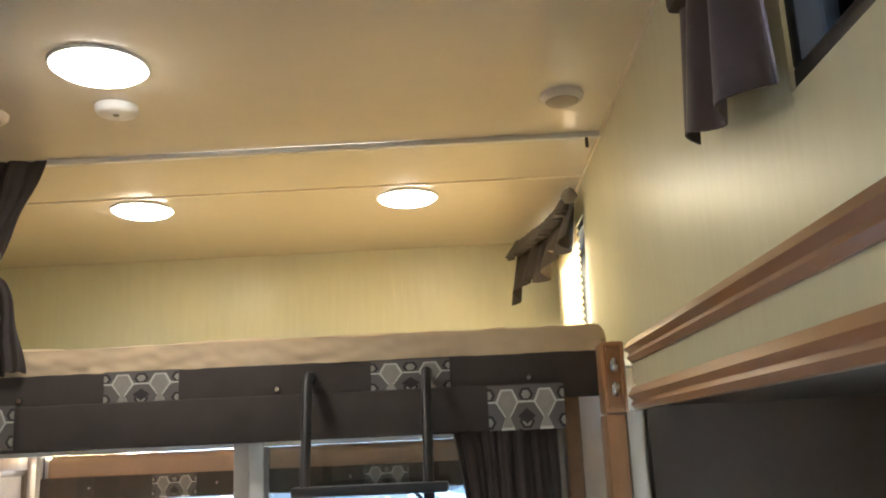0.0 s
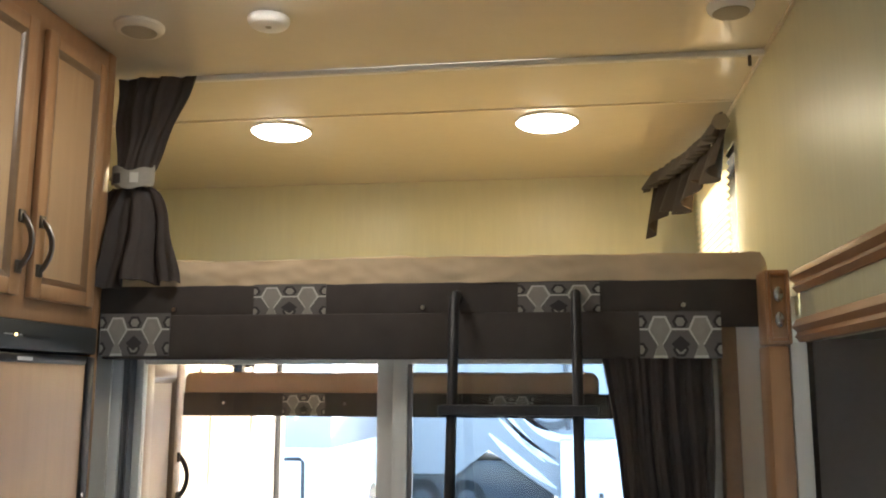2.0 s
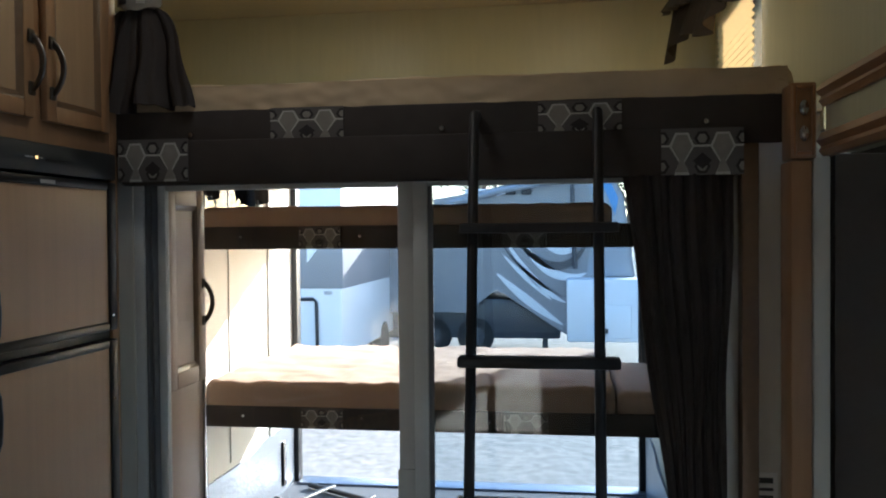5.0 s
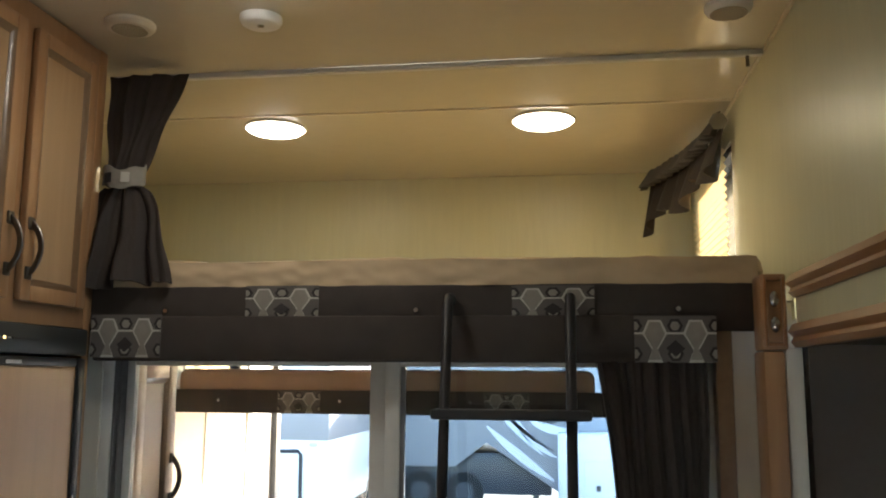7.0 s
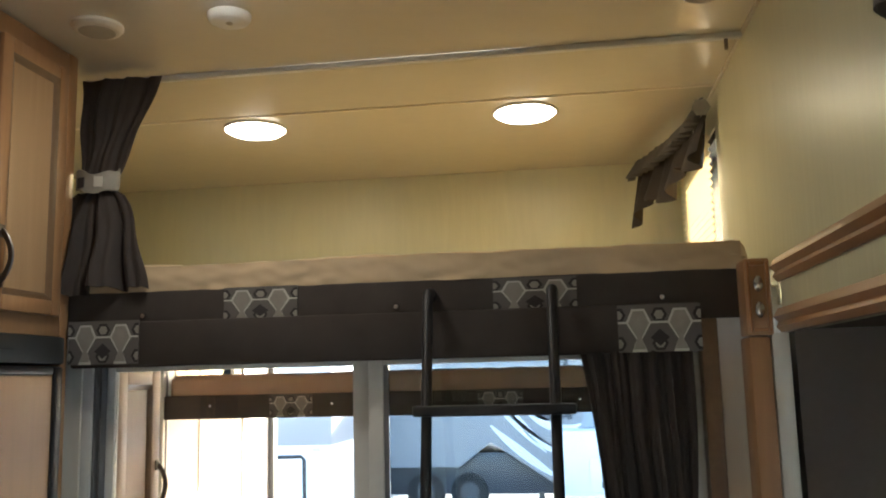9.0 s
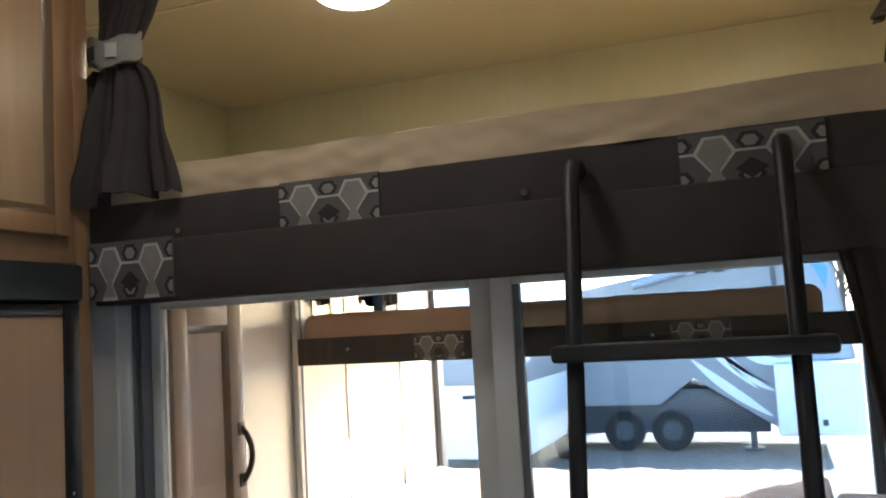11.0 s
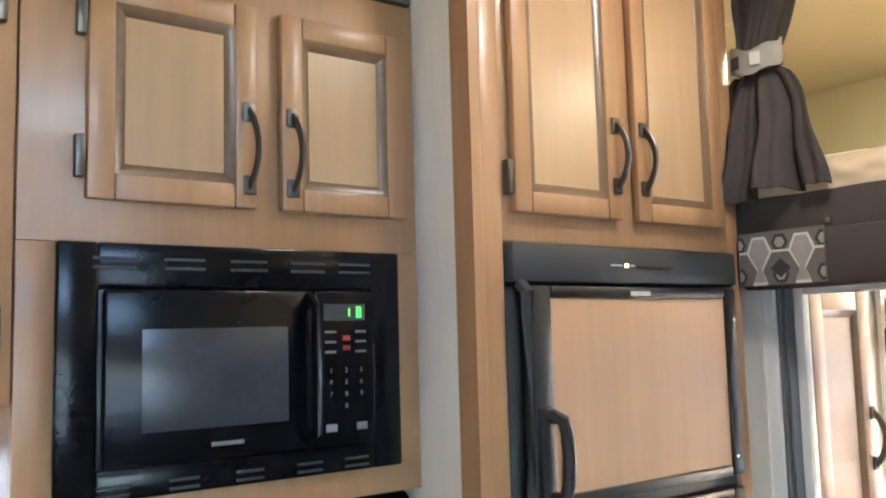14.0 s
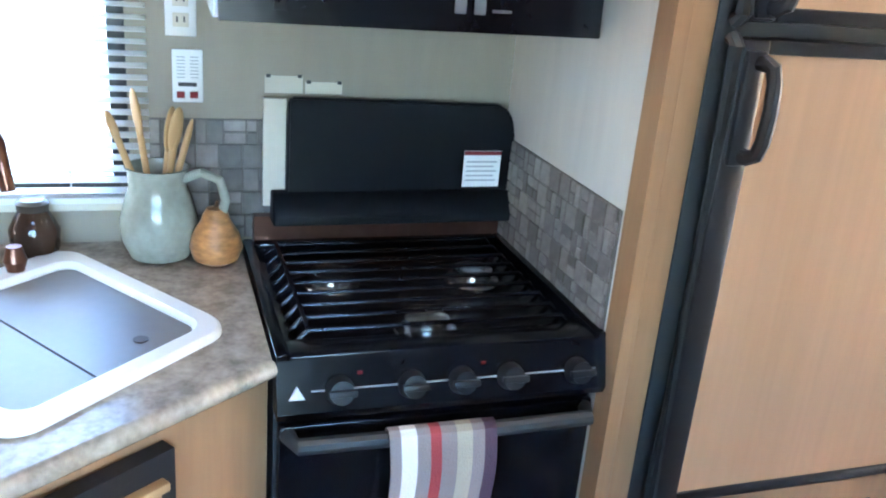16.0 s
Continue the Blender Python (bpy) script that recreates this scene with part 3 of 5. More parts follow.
def panel_door(parent, x, y0, y1, z0, z1, handle=None, hz=(0, 0), st=0.038, hinge=None, wood=WOOD, veneer=WOOD_P):
    d = part("door", B((x, x + 0.008, y0 + st - 0.004, y1 - st + 0.004, z0 + st - 0.004, z1 - st + 0.004)), veneer, parent)
    for q in ((y0, y0 + st), (y1 - st, y1)):
        part("stile", B((x, x + 0.019, *q, z0, z1), bevel=0.005), wood, d)
    for q in ((z0, z0 + st), (z1 - st, z1)):
        part("rail", B((x, x + 0.0185, y0 + st, y1 - st, *q), bevel=0.005), wood, d)
    a, b, c, e = y0 + st - 0.002, y1 - st + 0.002, z0 + st - 0.002, z1 - st + 0.002
    w = 0.019
    bm = bmesh.new()
    rings = [[bm.verts.new(p) for p in ((h, a + k, c + k), (h, b - k, c + k), (h, b - k, e - k), (h, a + k, e - k))] for h, k in ((x + 0.017, 0), (x + 0.0155, 0.004), (x + 0.0095, w - 0.003), (x + 0.006, w))]
    for r0, r1 in zip(rings, rings[1:]):
        for k in range(4):
            bm.faces.new((r0[k], r0[(k + 1) % 4], r1[(k + 1) % 4], r1[k]))
    part("bead", bm, WOOD_DK, d, "dark glazed sloping bead")
    if handle is not None:
        pull(d, x + 0.019, handle, hz[0], hz[1], 0.026)
    if hinge is not None:
        for z in (z0 + 0.06, z1 - 0.06):
            part("hinge", B((x - 0.002, x + 0.016, hinge - 0.007, hinge + 0.007, z - 0.03, z + 0.03), bevel=0.003), PEWTER, d)
    return d


# ---- refrigerator and its cabinet ----
fc = thing("refrigerator_cabinet", "tall maple cabinet built round the refrigerator", "cabinet", (-0.28, -0.35, 0.0))
part("stile", B((-0.029, 0.001, -0.728, -0.7125, 0.0, CZ - 0.002), bevel=0.001), WOOD, fc)
for q in ((-0.50, 0.0, -0.712, -0.672, 0.0, CZ - 0.002), (-0.50, 0.0, -0.048, -0.012, 0.0, CZ - 0.002), (-0.50, -0.001, -0.672, -0.048, 1.876, CZ - 0.004), (-0.50, -0.001, -0.672, -0.048, 0.0, 0.585), (-0.54, -0.50, -0.71, -0.012, 0.0, CZ - 0.003)):
    part("carcass_panel", B(q, bevel=0.002), WOOD, fc)
panel_door(fc, 0.0, -0.655, -0.388, 1.925, 2.57, -0.405, (1.985, 2.105), hinge=-0.662)
panel_door(fc, 0.0, -0.345, -0.078, 1.925, 2.57, -0.328, (1.985, 2.105))
part("vent_slot", B((-0.001, 0.002, -0.30, -0.12, 0.50, 0.535)), DARKPRINT, fc, "dark slot vent")

fr = thing("refrigerator", "two-door black-framed refrigerator with maple door panels", "refrigerator", (-0.2, -0.36, 0.60))
part("body", B((-0.49, -0.004, -0.668, -0.052, 0.592, 1.80), bevel=0.004), FRIDGE_GREY, fr)
cp = part("control_panel", B((-0.1, 0.018, -0.668, -0.050, 1.806, 1.874), bevel=0.006), FRIDGE_GREY, fr)
part("indicator", B((0.018, 0.0195, -0.392, -0.384, 1.836, 1.843)), AMBER, cp, "small lit amber indicator")
part("slider", B((0.018, 0.020, -0.36, -0.26, 1.836, 1.841)), BLACK, cp)
part("marking", B((0.018, 0.0187, -0.43, -0.40, 1.838, 1.841)), GREYPRINT, cp)
part("marking", B((0.018, 0.0187, -0.377, -0.366, 1.838, 1.841)), GREYPRINT, cp)


def fridge_door(z0, z1, hz0, hz1):
    d = part("door", B((0.0, 0.024, -0.595, -0.108, z0 + 0.02, z1 - 0.02)), WOOD_F, fr, "smooth maple veneer door panel")
    for q in ((-0.640, -0.593), (-0.110, -0.072)):
        part("stile", B((0.0, 0.030, *q, z0, z1), bevel=0.006), BLACK, d)
    for q in ((z0, z0 + 0.022), (z1 - 0.022, z1)):
        part("rail", B((0.0, 0.0295, -0.593, -0.110, *q), bevel=0.006), BLACK, d)
    bm = bmesh.new()
    tube(bm, [(0.022, -0.614, hz0 + 0.006), (0.046, -0.610, hz0 + 0.004), (0.058, -0.604, hz0 + 0.010), (0.062, -0.600, hz0 + 0.03), (0.063, -0.598, (hz0 + hz1) / 2), (0.062, -0.600, hz1 - 0.03), (0.058, -0.604, hz1 - 0.010), (0.046, -0.610, hz1 - 0.004), (0.022, -0.614, hz1 - 0.006)], 0.0125, 10, 0.85, (0, 1, 0))
    box(bm, 0.024, 0.038, -0.634, -0.602, hz0 - 0.012, hz1 + 0.012, bevel=0.005)
    part("handle", bm, BLACK, d, "chunky black moulded handle")
    bm = bmesh.new()
    tube(bm, [(0.02, -0.655, z0), (0.036, -0.655, z0 + 0.01), (0.036, -0.655, z1 - 0.01), (0.02, -0.655, z1)], 0.012, 8)
    part("edge_trim", bm, FRIDGE_GREY, d)
    for z in ((hz0 + hz1) / 2 - 0.05,):
        bm = bmesh.new()
        rod(bm, (0.028, -0.10, z), (0.033, -0.10, z), 0.004)
        part("rivet", bm, STEEL, d)


fridge_door(1.425, 1.80, 1.442, 1.585)
fridge_door(0.61, 1.402, 1.230, 1.375)
part("badge", B((0.03, 0.0315, -0.395, -0.34, 1.783, 1.791)), GREYPRINT, fr)

fc.location.x -= 0.018
fr.location.x -= 0.018

# ---- microwave cabinet ----
MX = -0.165
mc = thing("microwave_cabinet", "maple overhead cabinet round the built-in microwave", "cabinet", (-0.35, -1.07, 1.45))
for q in ((MX - 0.018, MX, -1.395, -0.748, 1.460, 1.508), (MX - 0.018, MX, -1.395, -1.345, 1.508, 1.862), (MX - 0.018, MX, -0.798, -0.748, 1.508, 1.862), (MX - 0.018, MX, -1.395, -0.748, 1.862, 2.315),
               (LW, MX - 0.018, -1.395, -1.377, 1.460, 2.30), (LW, MX - 0.018, -0.766, -0.748, 1.460, 2.30), (LW, MX - 0.018, -1.377, -0.766, 1.460, 1.478), (LW, MX - 0.018, -1.377, -0.766, 2.28, 2.30)):
    part("carcass_panel", B(q, bevel=0.002), WOOD, mc)
panel_door(mc, MX, -1.31, -1.055, 1.922, 2.245, -1.072, (1.955, 2.075), hinge=-1.318)
panel_door(mc, MX, -1.015, -0.778, 1.922, 2.245, -0.998, (1.955, 2.075))
cv = thing("cabinet_valance", "hexagon-print fabric cornice along the cabinet top", "cornice", (MX, -1.1, 2.312))
part("board", B((MX - 0.02, MX + 0.012, -2.4, -0.75, 2.310, 2.367), bevel=0.01), PRINT_D, cv)
k = 0
yy = -0.79
while yy > -2.4:
    bm, bm2, bm3 = bmesh.new(), bmesh.new(), bmesh.new()
    hx = [(-0.031, -0.026), (-0.031, 0.010), (0, 0.026), (0.031, 0.010), (0.031, -0.026)]
    prism(bm, [(yy + a, 2.338 + b) for a, b in hx], 0, MX + 0.0125, MX + 0.0135)
    prism(bm2, [(yy + a * 0.55, 2.331 + b * 0.55) for a, b in hx], 0, MX + 0.0135, MX + 0.0143)
    box(bm3, MX + 0.0125, MX + 0.0137, yy + 0.033, yy + 0.037, 2.314, 2.352)
    h = part("hexagon", bm, PRINT_B, cv)
    part("hexagon_core", bm2, PRINT_L, h)
    part("hexagon_bar", bm3, PRINT_W, h)
    yy -= 0.07

lc = thing("overhead_cabinet", "maple overhead cabinet above the kitchen window", "cabinet", (-0.35, -1.9, 1.64))
part("body", B((LW, MX - 0.004, -2.4, -1.3965, 1.645, 2.30), bevel=0.002), WOOD, lc)
panel_door(lc, MX - 0.004, -1.80, -1.425, 1.685, 2.245, -1.78, (1.72, 1.84), hinge=-1.418)
panel_door(lc, MX - 0.004, -2.22, -1.84, 1.685, 2.245, -1.86, (1.72, 1.84))

mw = thing("microwave", "black built-in microwave oven with a trim kit", "microwave", (-0.2, -1.07, 1.50))
part("trim_frame", B((MX, MX + 0.014, -1.346, -1.292, 1.506, 1.862), (MX, MX + 0.014, -0.85, -0.796, 1.506, 1.862), (MX, MX + 0.0138, -1.292, -0.85, 1.506, 1.549), (MX, MX + 0.0138, -1.292, -0.85, 1.80, 1.862), bevel=0.004), BLACK_G, mw)
for y in (-1.27, -1.17, -1.07, -0.97, -0.885):
    part("vent_slot", B((MX + 0.0138, MX + 0.0155, y - 0.022, y + 0.022, 1.512, 1.516), (MX + 0.0138, MX + 0.0155, y - 0.022, y + 0.022, 1.524, 1.528)), FRIDGE_GREY, mw)
    part("vent_slot", B((MX + 0.0138, MX + 0.0155, y - 0.03, y + 0.03, 1.825, 1.829), (MX + 0.0138, MX + 0.0155, y - 0.03, y + 0.03, 1.838, 1.842)), FRIDGE_GREY, mw)
part("case", B((MX - 0.3, MX + 0.004, -1.29, -0.852, 1.547, 1.798), bevel=0.003), BLACK, mw)
dr = part("door", B((MX + 0.004, MX + 0.026, -1.286, -0.965, 1.549, 1.796), bevel=0.006), BLACK_G, mw)
part("window", B((MX + 0.026, MX + 0.0275, -1.236, -1.012, 1.596, 1.740), bevel=0.0005), GREY_SCREEN, dr, "grey mesh door window")
part("badge", B((MX + 0.026, MX + 0.0275, -1.135, -1.085, 1.569, 1.575)), KEYPRINT, dr)
bm = bmesh.new()
tube(bm, [(MX + 0.02, -0.975, 1.785), (MX + 0.045, -0.972, 1.77), (MX + 0.048, -0.972, 1.67), (MX + 0.045, -0.972, 1.575), (MX + 0.02, -0.975, 1.56)], 0.012, 10, 0.7, (0, 1, 0))
part("handle", bm, BLACK_G, dr)
kp = part("keypad_panel", B((MX + 0.004, MX + 0.024, -0.962, -0.856, 1.549, 1.796), bevel=0.004), BLACK_G, mw)
part("display", B((MX + 0.024, MX + 0.0248, -0.948, -0.872, 1.748, 1.775)), DARKPRINT, kp)
bm = bmesh.new()
box(bm, MX + 0.0248, MX + 0.0256, -0.903, -0.901, 1.755, 1.768)
for y0 in (-0.888,):
    for q in ((0, 0.008, 0, 0.002), (0, 0.008, 0.015, 0.017), (0, 0.002, 0, 0.017), (0.006, 0.008, 0, 0.017)):
        box(bm, MX + 0.0248, MX + 0.0256, y0 + q[0], y0 + q[1], 1.753 + q[2], 1.753 + q[3])
part("digits", bm, GREEN, kp, "glowing green digits")
font_keys = "123456789 0 "
for r in range(4):
    for c in range(3):
        ch = font_keys[r * 3 + c]
        if ch == " ":
            continue
        cu = bpy.data.curves.new("key_digit", "FONT")
        cu.body, cu.size, cu.extrude, cu.align_x = ch, 0.011, 0.0004, "CENTER"
        tmp = bpy.data.objects.new("key_digit", cu)
        me = bpy.data.meshes.new_from_object(tmp)
        bpy.data.objects.remove(tmp)
        me.transform(Matrix.Translation((MX + 0.0245, -0.936 + c * 0.028, 1.665 - r * 0.019)) @ Matrix.Rotation(radians(90), 4, "Z") @ Matrix.Rotation(radians(90), 4, "X"))
        me.materials.append(KEYPRINT)
        o = new("key_digit", me)
        o.parent = kp
for r in range(3):
    for c in (0, 2):
        part("key_label", B((MX + 0.024, MX + 0.0246, -0.946 + c * 0.028, -0.926 + c * 0.028, 1.728 - r * 0.016, 1.732 - r * 0.016)), KEYPRINT, kp)
for z in (1.700, 1.716):
    part("key_label", B((MX + 0.024, MX + 0.0248, -0.914, -0.900, z, z + 0.008), bevel=0.0003), RED, kp, "red key mark")
for c in (0, 2):
    part("key_label", B((MX + 0.024, MX + 0.0246, -0.946 + c * 0.028, -0.926 + c * 0.028, 1.572, 1.584)), KEYPRINT, kp)

# ---- range hood ----
hd = thing("range_hood", "black slim range hood under the microwave cabinet", "range hood", (-0.35, -1.07, 1.370))
bm = bmesh.new()
prism(bm, [(LW + 0.002, 1.460), (MX - 0.02, 1.460), (MX + 0.0, 1.448), (MX + 0.004, 1.372), (MX - 0.03, 1.376), (LW + 0.002, 1.390)], 1, -1.345, -0.775)
part("canopy", bm, BLACK_G, hd)
bm = bmesh.new()
prism(bm, [(LW + 0.002, 1.456), (MX - 0.06, 1.456), (MX - 0.015, 1.435), (MX - 0.002, 1.376), (MX - 0.05, 1.370), (LW + 0.002, 1.394)], 1, -1.350, -1.3455)
part("side_cap", bm, STEEL, hd, "bright metal side of the hood")
for y in (-1.005, -0.975):
    part("switch", B((MX + 0.002, MX + 0.006, y - 0.009, y + 0.009, 1.398, 1.420), bevel=0.002), KEYPRINT, hd)
part("marking", B((MX + 0.003, MX + 0.0055, -0.955, -0.925, 1.402, 1.406)), KEYPRINT, hd)

# ---- stove ----
st = thing("stove", "black gas stove with three burners and wire grates", "stove", (-0.3, -1.01, 0.0))
SY0, SY1, SXF, SXB = -1.277, -0.745, -0.045, -0.535
part("body", B((SXB, SXF - 0.03, SY0, SY1, 0.10, 0.885), bevel=0.004), BLACK, st)
for q in ((SXB, SXF - 0.005, SY0, SY0 + 0.02, 0.885, 0.922), (SXB, SXF - 0.005, SY1 - 0.02, SY1, 0.885, 0.922), (SXB, SXB + 0.03, SY0 + 0.02, SY1 - 0.02, 0.885, 0.922), (SXF - 0.06, SXF - 0.005, SY0 + 0.02, SY1 - 0.02, 0.885, 0.918)):
    part("cooktop_rim", B(q, bevel=0.004), BLACK_G, st)
part("cooktop_pan", B((SXB + 0.03, SXF - 0.06, SY0 + 0.02, SY1 - 0.02, 0.885, 0.902)), BLACK_G, st)
bm = bmesh.new()
prism(bm, [(SXF - 0.03, 0.90), (SXF - 0.005, 0.912), (SXF + 0.018, 0.835), (SXF + 0.012, 0.822), (SXF - 0.03, 0.822)], 1, SY0, SY1)
ctl = part("control_panel", bm, BLACK_G, st)
for y in (-1.185, -1.075, -0.995, -0.915, -0.80):
    bm = bmesh.new()
    m = Matrix.Translation((SXF + 0.018, y, 0.868)) @ Matrix.Rotation(radians(74), 4, "Y")
    bmesh.ops.create_cone(bm, cap_ends=True, segments=20, radius1=0.023, radius2=0.018, depth=0.028, matrix=m)
    box(bm, -0.005, 0.005, -0.021, 0.021, 0.010, 0.022, bevel=0.002, turn=m)
    kb = part("knob", bm, BLACK, ctl, "black control knob")
part("line_print", B((SXF + 0.0075, SXF + 0.0095, SY0 + 0.05, SY1 - 0.02, 0.8655, 0.868)), GREYPRINT, ctl)
bm = bmesh.new()
prism(bm, [(-1.262, 0.852), (-1.234, 0.852), (-1.248, 0.876)], 0, SXF + 0.007, SXF + 0.012)
part("badge", bm, WHITE, ctl)
for y in (-1.155, -0.96):
    part("mark", B((SXF + 0.003, SXF + 0.0055, y - 0.004, y + 0.004, 0.887, 0.892)), RED, ctl)
od = part("oven_door", B((SXF - 0.03, SXF - 0.006, SY0 + 0.006, SY1 - 0.006, 0.30, 0.80), bevel=0.006), BLACK_G, st)
bm = bmesh.new()
tube(bm, [(SXF - 0.01, SY0 + 0.02, 0.785), (SXF + 0.03, SY0 + 0.03, 0.788), (SXF + 0.036, -1.01, 0.789), (SXF + 0.03, SY1 - 0.03, 0.788), (SXF - 0.01, SY1 - 0.02, 0.785)], 0.013, 10)
part("handle", bm, FRIDGE_GREY, od)
for x, y in ((-0.345, -1.14), (-0.335, -0.877), (-0.14, -1.025)):
    bm = bmesh.new()
    lathe(bm, [(0.052, 0.902), (0.050, 0.906), (0.036, 0.908), (0.034, 0.918), (0.037, 0.920), (0.037, 0.926), (0.030, 0.928), (0.0, 0.928)], x, y, 24)
    part("burner", bm, STEEL, st, "shiny metal burner")
bm = bmesh.new()
for i in range(9):
    x = SXB + 0.055 + i * 0.046
    tube(bm, [(x, SY0 + 0.035, 0.905), (x, SY0 + 0.055, 0.928), (x, SY1 - 0.055, 0.928), (x, SY1 - 0.035, 0.905)], 0.0042, 8)
for y in (SY0 + 0.056,):
    tube(bm, [(SXB + 0.045, y, 0.931), (SXF - 0.07, y, 0.931)], 0.004, 8)
part("grate", bm, BLACK_G, st, "black wire grate")
bm = bmesh.new()
prism(bm, [(-1.198, 1.018), (-1.198, 1.196), (-1.192, 1.202), (-0.785, 1.196), (-0.765, 1.186), (-0.752, 1.166), (-0.722, 1.02)], 0, SXB + 0.012, SXB + 0.026)
bmesh.ops.bevel(bm, geom=bm.edges[:], offset=0.004, segments=2, affect="EDGES")
lid = part("lid", bm, LID_BLACK, st, "black glass lid folded up")
bm = bmesh.new()
prism(bm, [(SXB + 0.004, 1.022), (SXB + 0.030, 1.022), (SXB + 0.056, 0.982), (SXB + 0.056, 0.964), (SXB + 0.004, 0.964)], 1, -1.226, -0.714)
bmesh.ops.bevel(bm, geom=bm.edges[:], offset=0.003, segments=1, affect="EDGES")
part("lid_flange", bm, LID_BLACK, lid)
part("back_riser", B((SXB - 0.012, SXB + 0.01, SY0 + 0.02, SY1 - 0.01, 0.885, 0.97)), BRONZE, st)
part("side_strip", B((SXB - 0.006, SXB + 0.006, -1.240, -1.199, 0.99, 1.195)), IVORY, st, "ivory edge strip")
lb = part("warning_label", B((SXB + 0.0262, SXB + 0.0272, -0.850, -0.772, 1.030, 1.104)), WHITE, lid, "white warning label")
part("label_head", B((SXB + 0.0272, SXB + 0.028, -0.850, -0.772, 1.095, 1.103)), RED, lb)
for i in range(5):
    part("label_line", B((SXB + 0.0272, SXB + 0.0279, -0.844, -0.780 - 0.006 * (i % 2), 1.042 + i * 0.0095, 1.045 + i * 0.0095)), GREYPRINT, lb)

# towel over the oven handle
tw = thing("dish_towel", "striped dish towel hanging over the oven handle", "towel", (SXF + 0.05, -1.0, 0.45))
ys = [-1.115, -1.098, -1.073, -1.052, -1.035, -1.01, -0.985, -0.965, -0.945]
cs = [0, 1, 0, 2, 0, 3, 0, 4]
for i in range(8):
    bm = bmesh.new()

    def f(u, v, a=ys[i], b=ys[i + 1]):
        y = a + (b - a) * u
        s = v * 1.2 - 0.2
        if s < 0:
            a2 = -s / 0.2 * 2.6
            return (SXF + 0.036 + 0.019 * math.cos(a2), y, 0.789 + 0.019 * math.sin(a2))
        return (SXF + 0.055 + 0.006 * math.sin(y * 60) * s + 0.004 * s, y + 0.004 * math.sin(9 * s), 0.789 - 0.34 * s)
    sheet(bm, f, 4, 24, 0.004)
    part("stripe", bm, TOWEL_C[cs[i]], tw)

# ---- counter, sink ----
poly = [(LW, -1.282), (-0.055, -1.282), (0.17, -1.595), (0.42, -1.945), (0.42, -2.6), (LW, -2.6)]
SR, ST_, SB = Vector((-0.150, -1.325)), Vector((-0.512, -1.585)), Vector((0.118, -1.605))
SL = ST_ + SB - SR
ct = thing("countertop", "speckled brown laminate countertop with a diagonal sink cut-out", "countertop", (-0.1, -1.9, 0.88))
ea, eb = (ST_ - SR).normalized(), (SB - SR).normalized()


def sp(a, b):
    return SR + ea * a + eb * b


LA, LB = (ST_ - SR).length, (SB - SR).length
bm = bmesh.new()
inner = [sp(0.02, 0.02), sp(LA - 0.02, 0.02), sp(LA - 0.02, LB - 0.02), sp(0.02, LB - 0.02)]
outer_v = [[bm.verts.new((x, y, z)) for x, y in poly] for z in (0.885, 0.915)]
inner_v = [[bm.verts.new((p.x, p.y, z)) for p in inner] for z in (0.885, 0.915)]
for ov, iv in zip(outer_v, inner_v):
    es = [bm.edges.new((L[k], L[(k + 1) % len(L)])) for L in (ov, iv) for k in range(len(L))]
    bmesh.ops.triangle_fill(bm, edges=es, use_beauty=True)
for L in (outer_v, inner_v):
    for k in range(len(L[0])):
        q = (k + 1) % len(L[0])
        bm.faces.new((L[0][k], L[0][q], L[1][q], L[1][k]))
bmesh.ops.recalc_face_normals(bm, faces=bm.faces[:])
part("slab", bm, COUNTER, ct)
bm = bmesh.new()
tube(bm, [(-0.055, -1.284, 0.900), (0.17, -1.595, 0.900), (0.42, -1.945, 0.900), (0.42, -2.6, 0.900)], 0.0155, 12)
part("rolled_edge", bm, COUNTER, ct)

sk = thing("kitchen_sink", "white-rimmed double sink with grey fitted covers", "sink", (-0.2, -1.6, 0.80))
rim = bmesh.new()
w = 0.038


def quad(bm, a0, a1, b0, b1, z0, z1, bev):
    r = bmesh.new()
    pts = [sp(a0, b0), sp(a1, b0), sp(a1, b1), sp(a0, b1)]
    prism(bm, [(p.x, p.y) for p in pts], 2, z0, z1)
    r.free()


def rounded(a0, a1, b0, b1, r, n=7):
    """Outline of a rounded rectangle on the sink's own axes."""
    out = []
    for ca, cb, t0 in ((a1 - r, b1 - r, 0), (a0 + r, b1 - r, 90), (a0 + r, b0 + r, 180), (a1 - r, b0 + r, 270)):
        out += [sp(ca + r * math.cos(radians(t0 + 90 * k / n)), cb + r * math.sin(radians(t0 + 90 * k / n))) for k in range(n + 1)]
    return out


loops = [[rim.verts.new((p.x, p.y, z)) for p in rounded(d, LA - d * 1.6 if d > 0.02 else LA - d, d, LB - d, max(0.05 - d * 0.45, 0.03))] for d, z in ((0.0, 0.9155), (0.001, 0.923), (0.006, 0.928), (w - 0.006, 0.928), (w - 0.001, 0.922), (w, 0.9155))]
for r0, r1 in zip(loops, loops[1:] + loops[:1]):
    for k in range(len(r0)):
        q = (k + 1) % len(r0)
        rim.faces.new((r0[k], r0[q], r1[q], r1[k]))
bmesh.ops.recalc_face_normals(rim, faces=rim.faces[:])
part("rim", rim, SINK_W, sk)
half = w + (LB - 2 * w) * 0.6
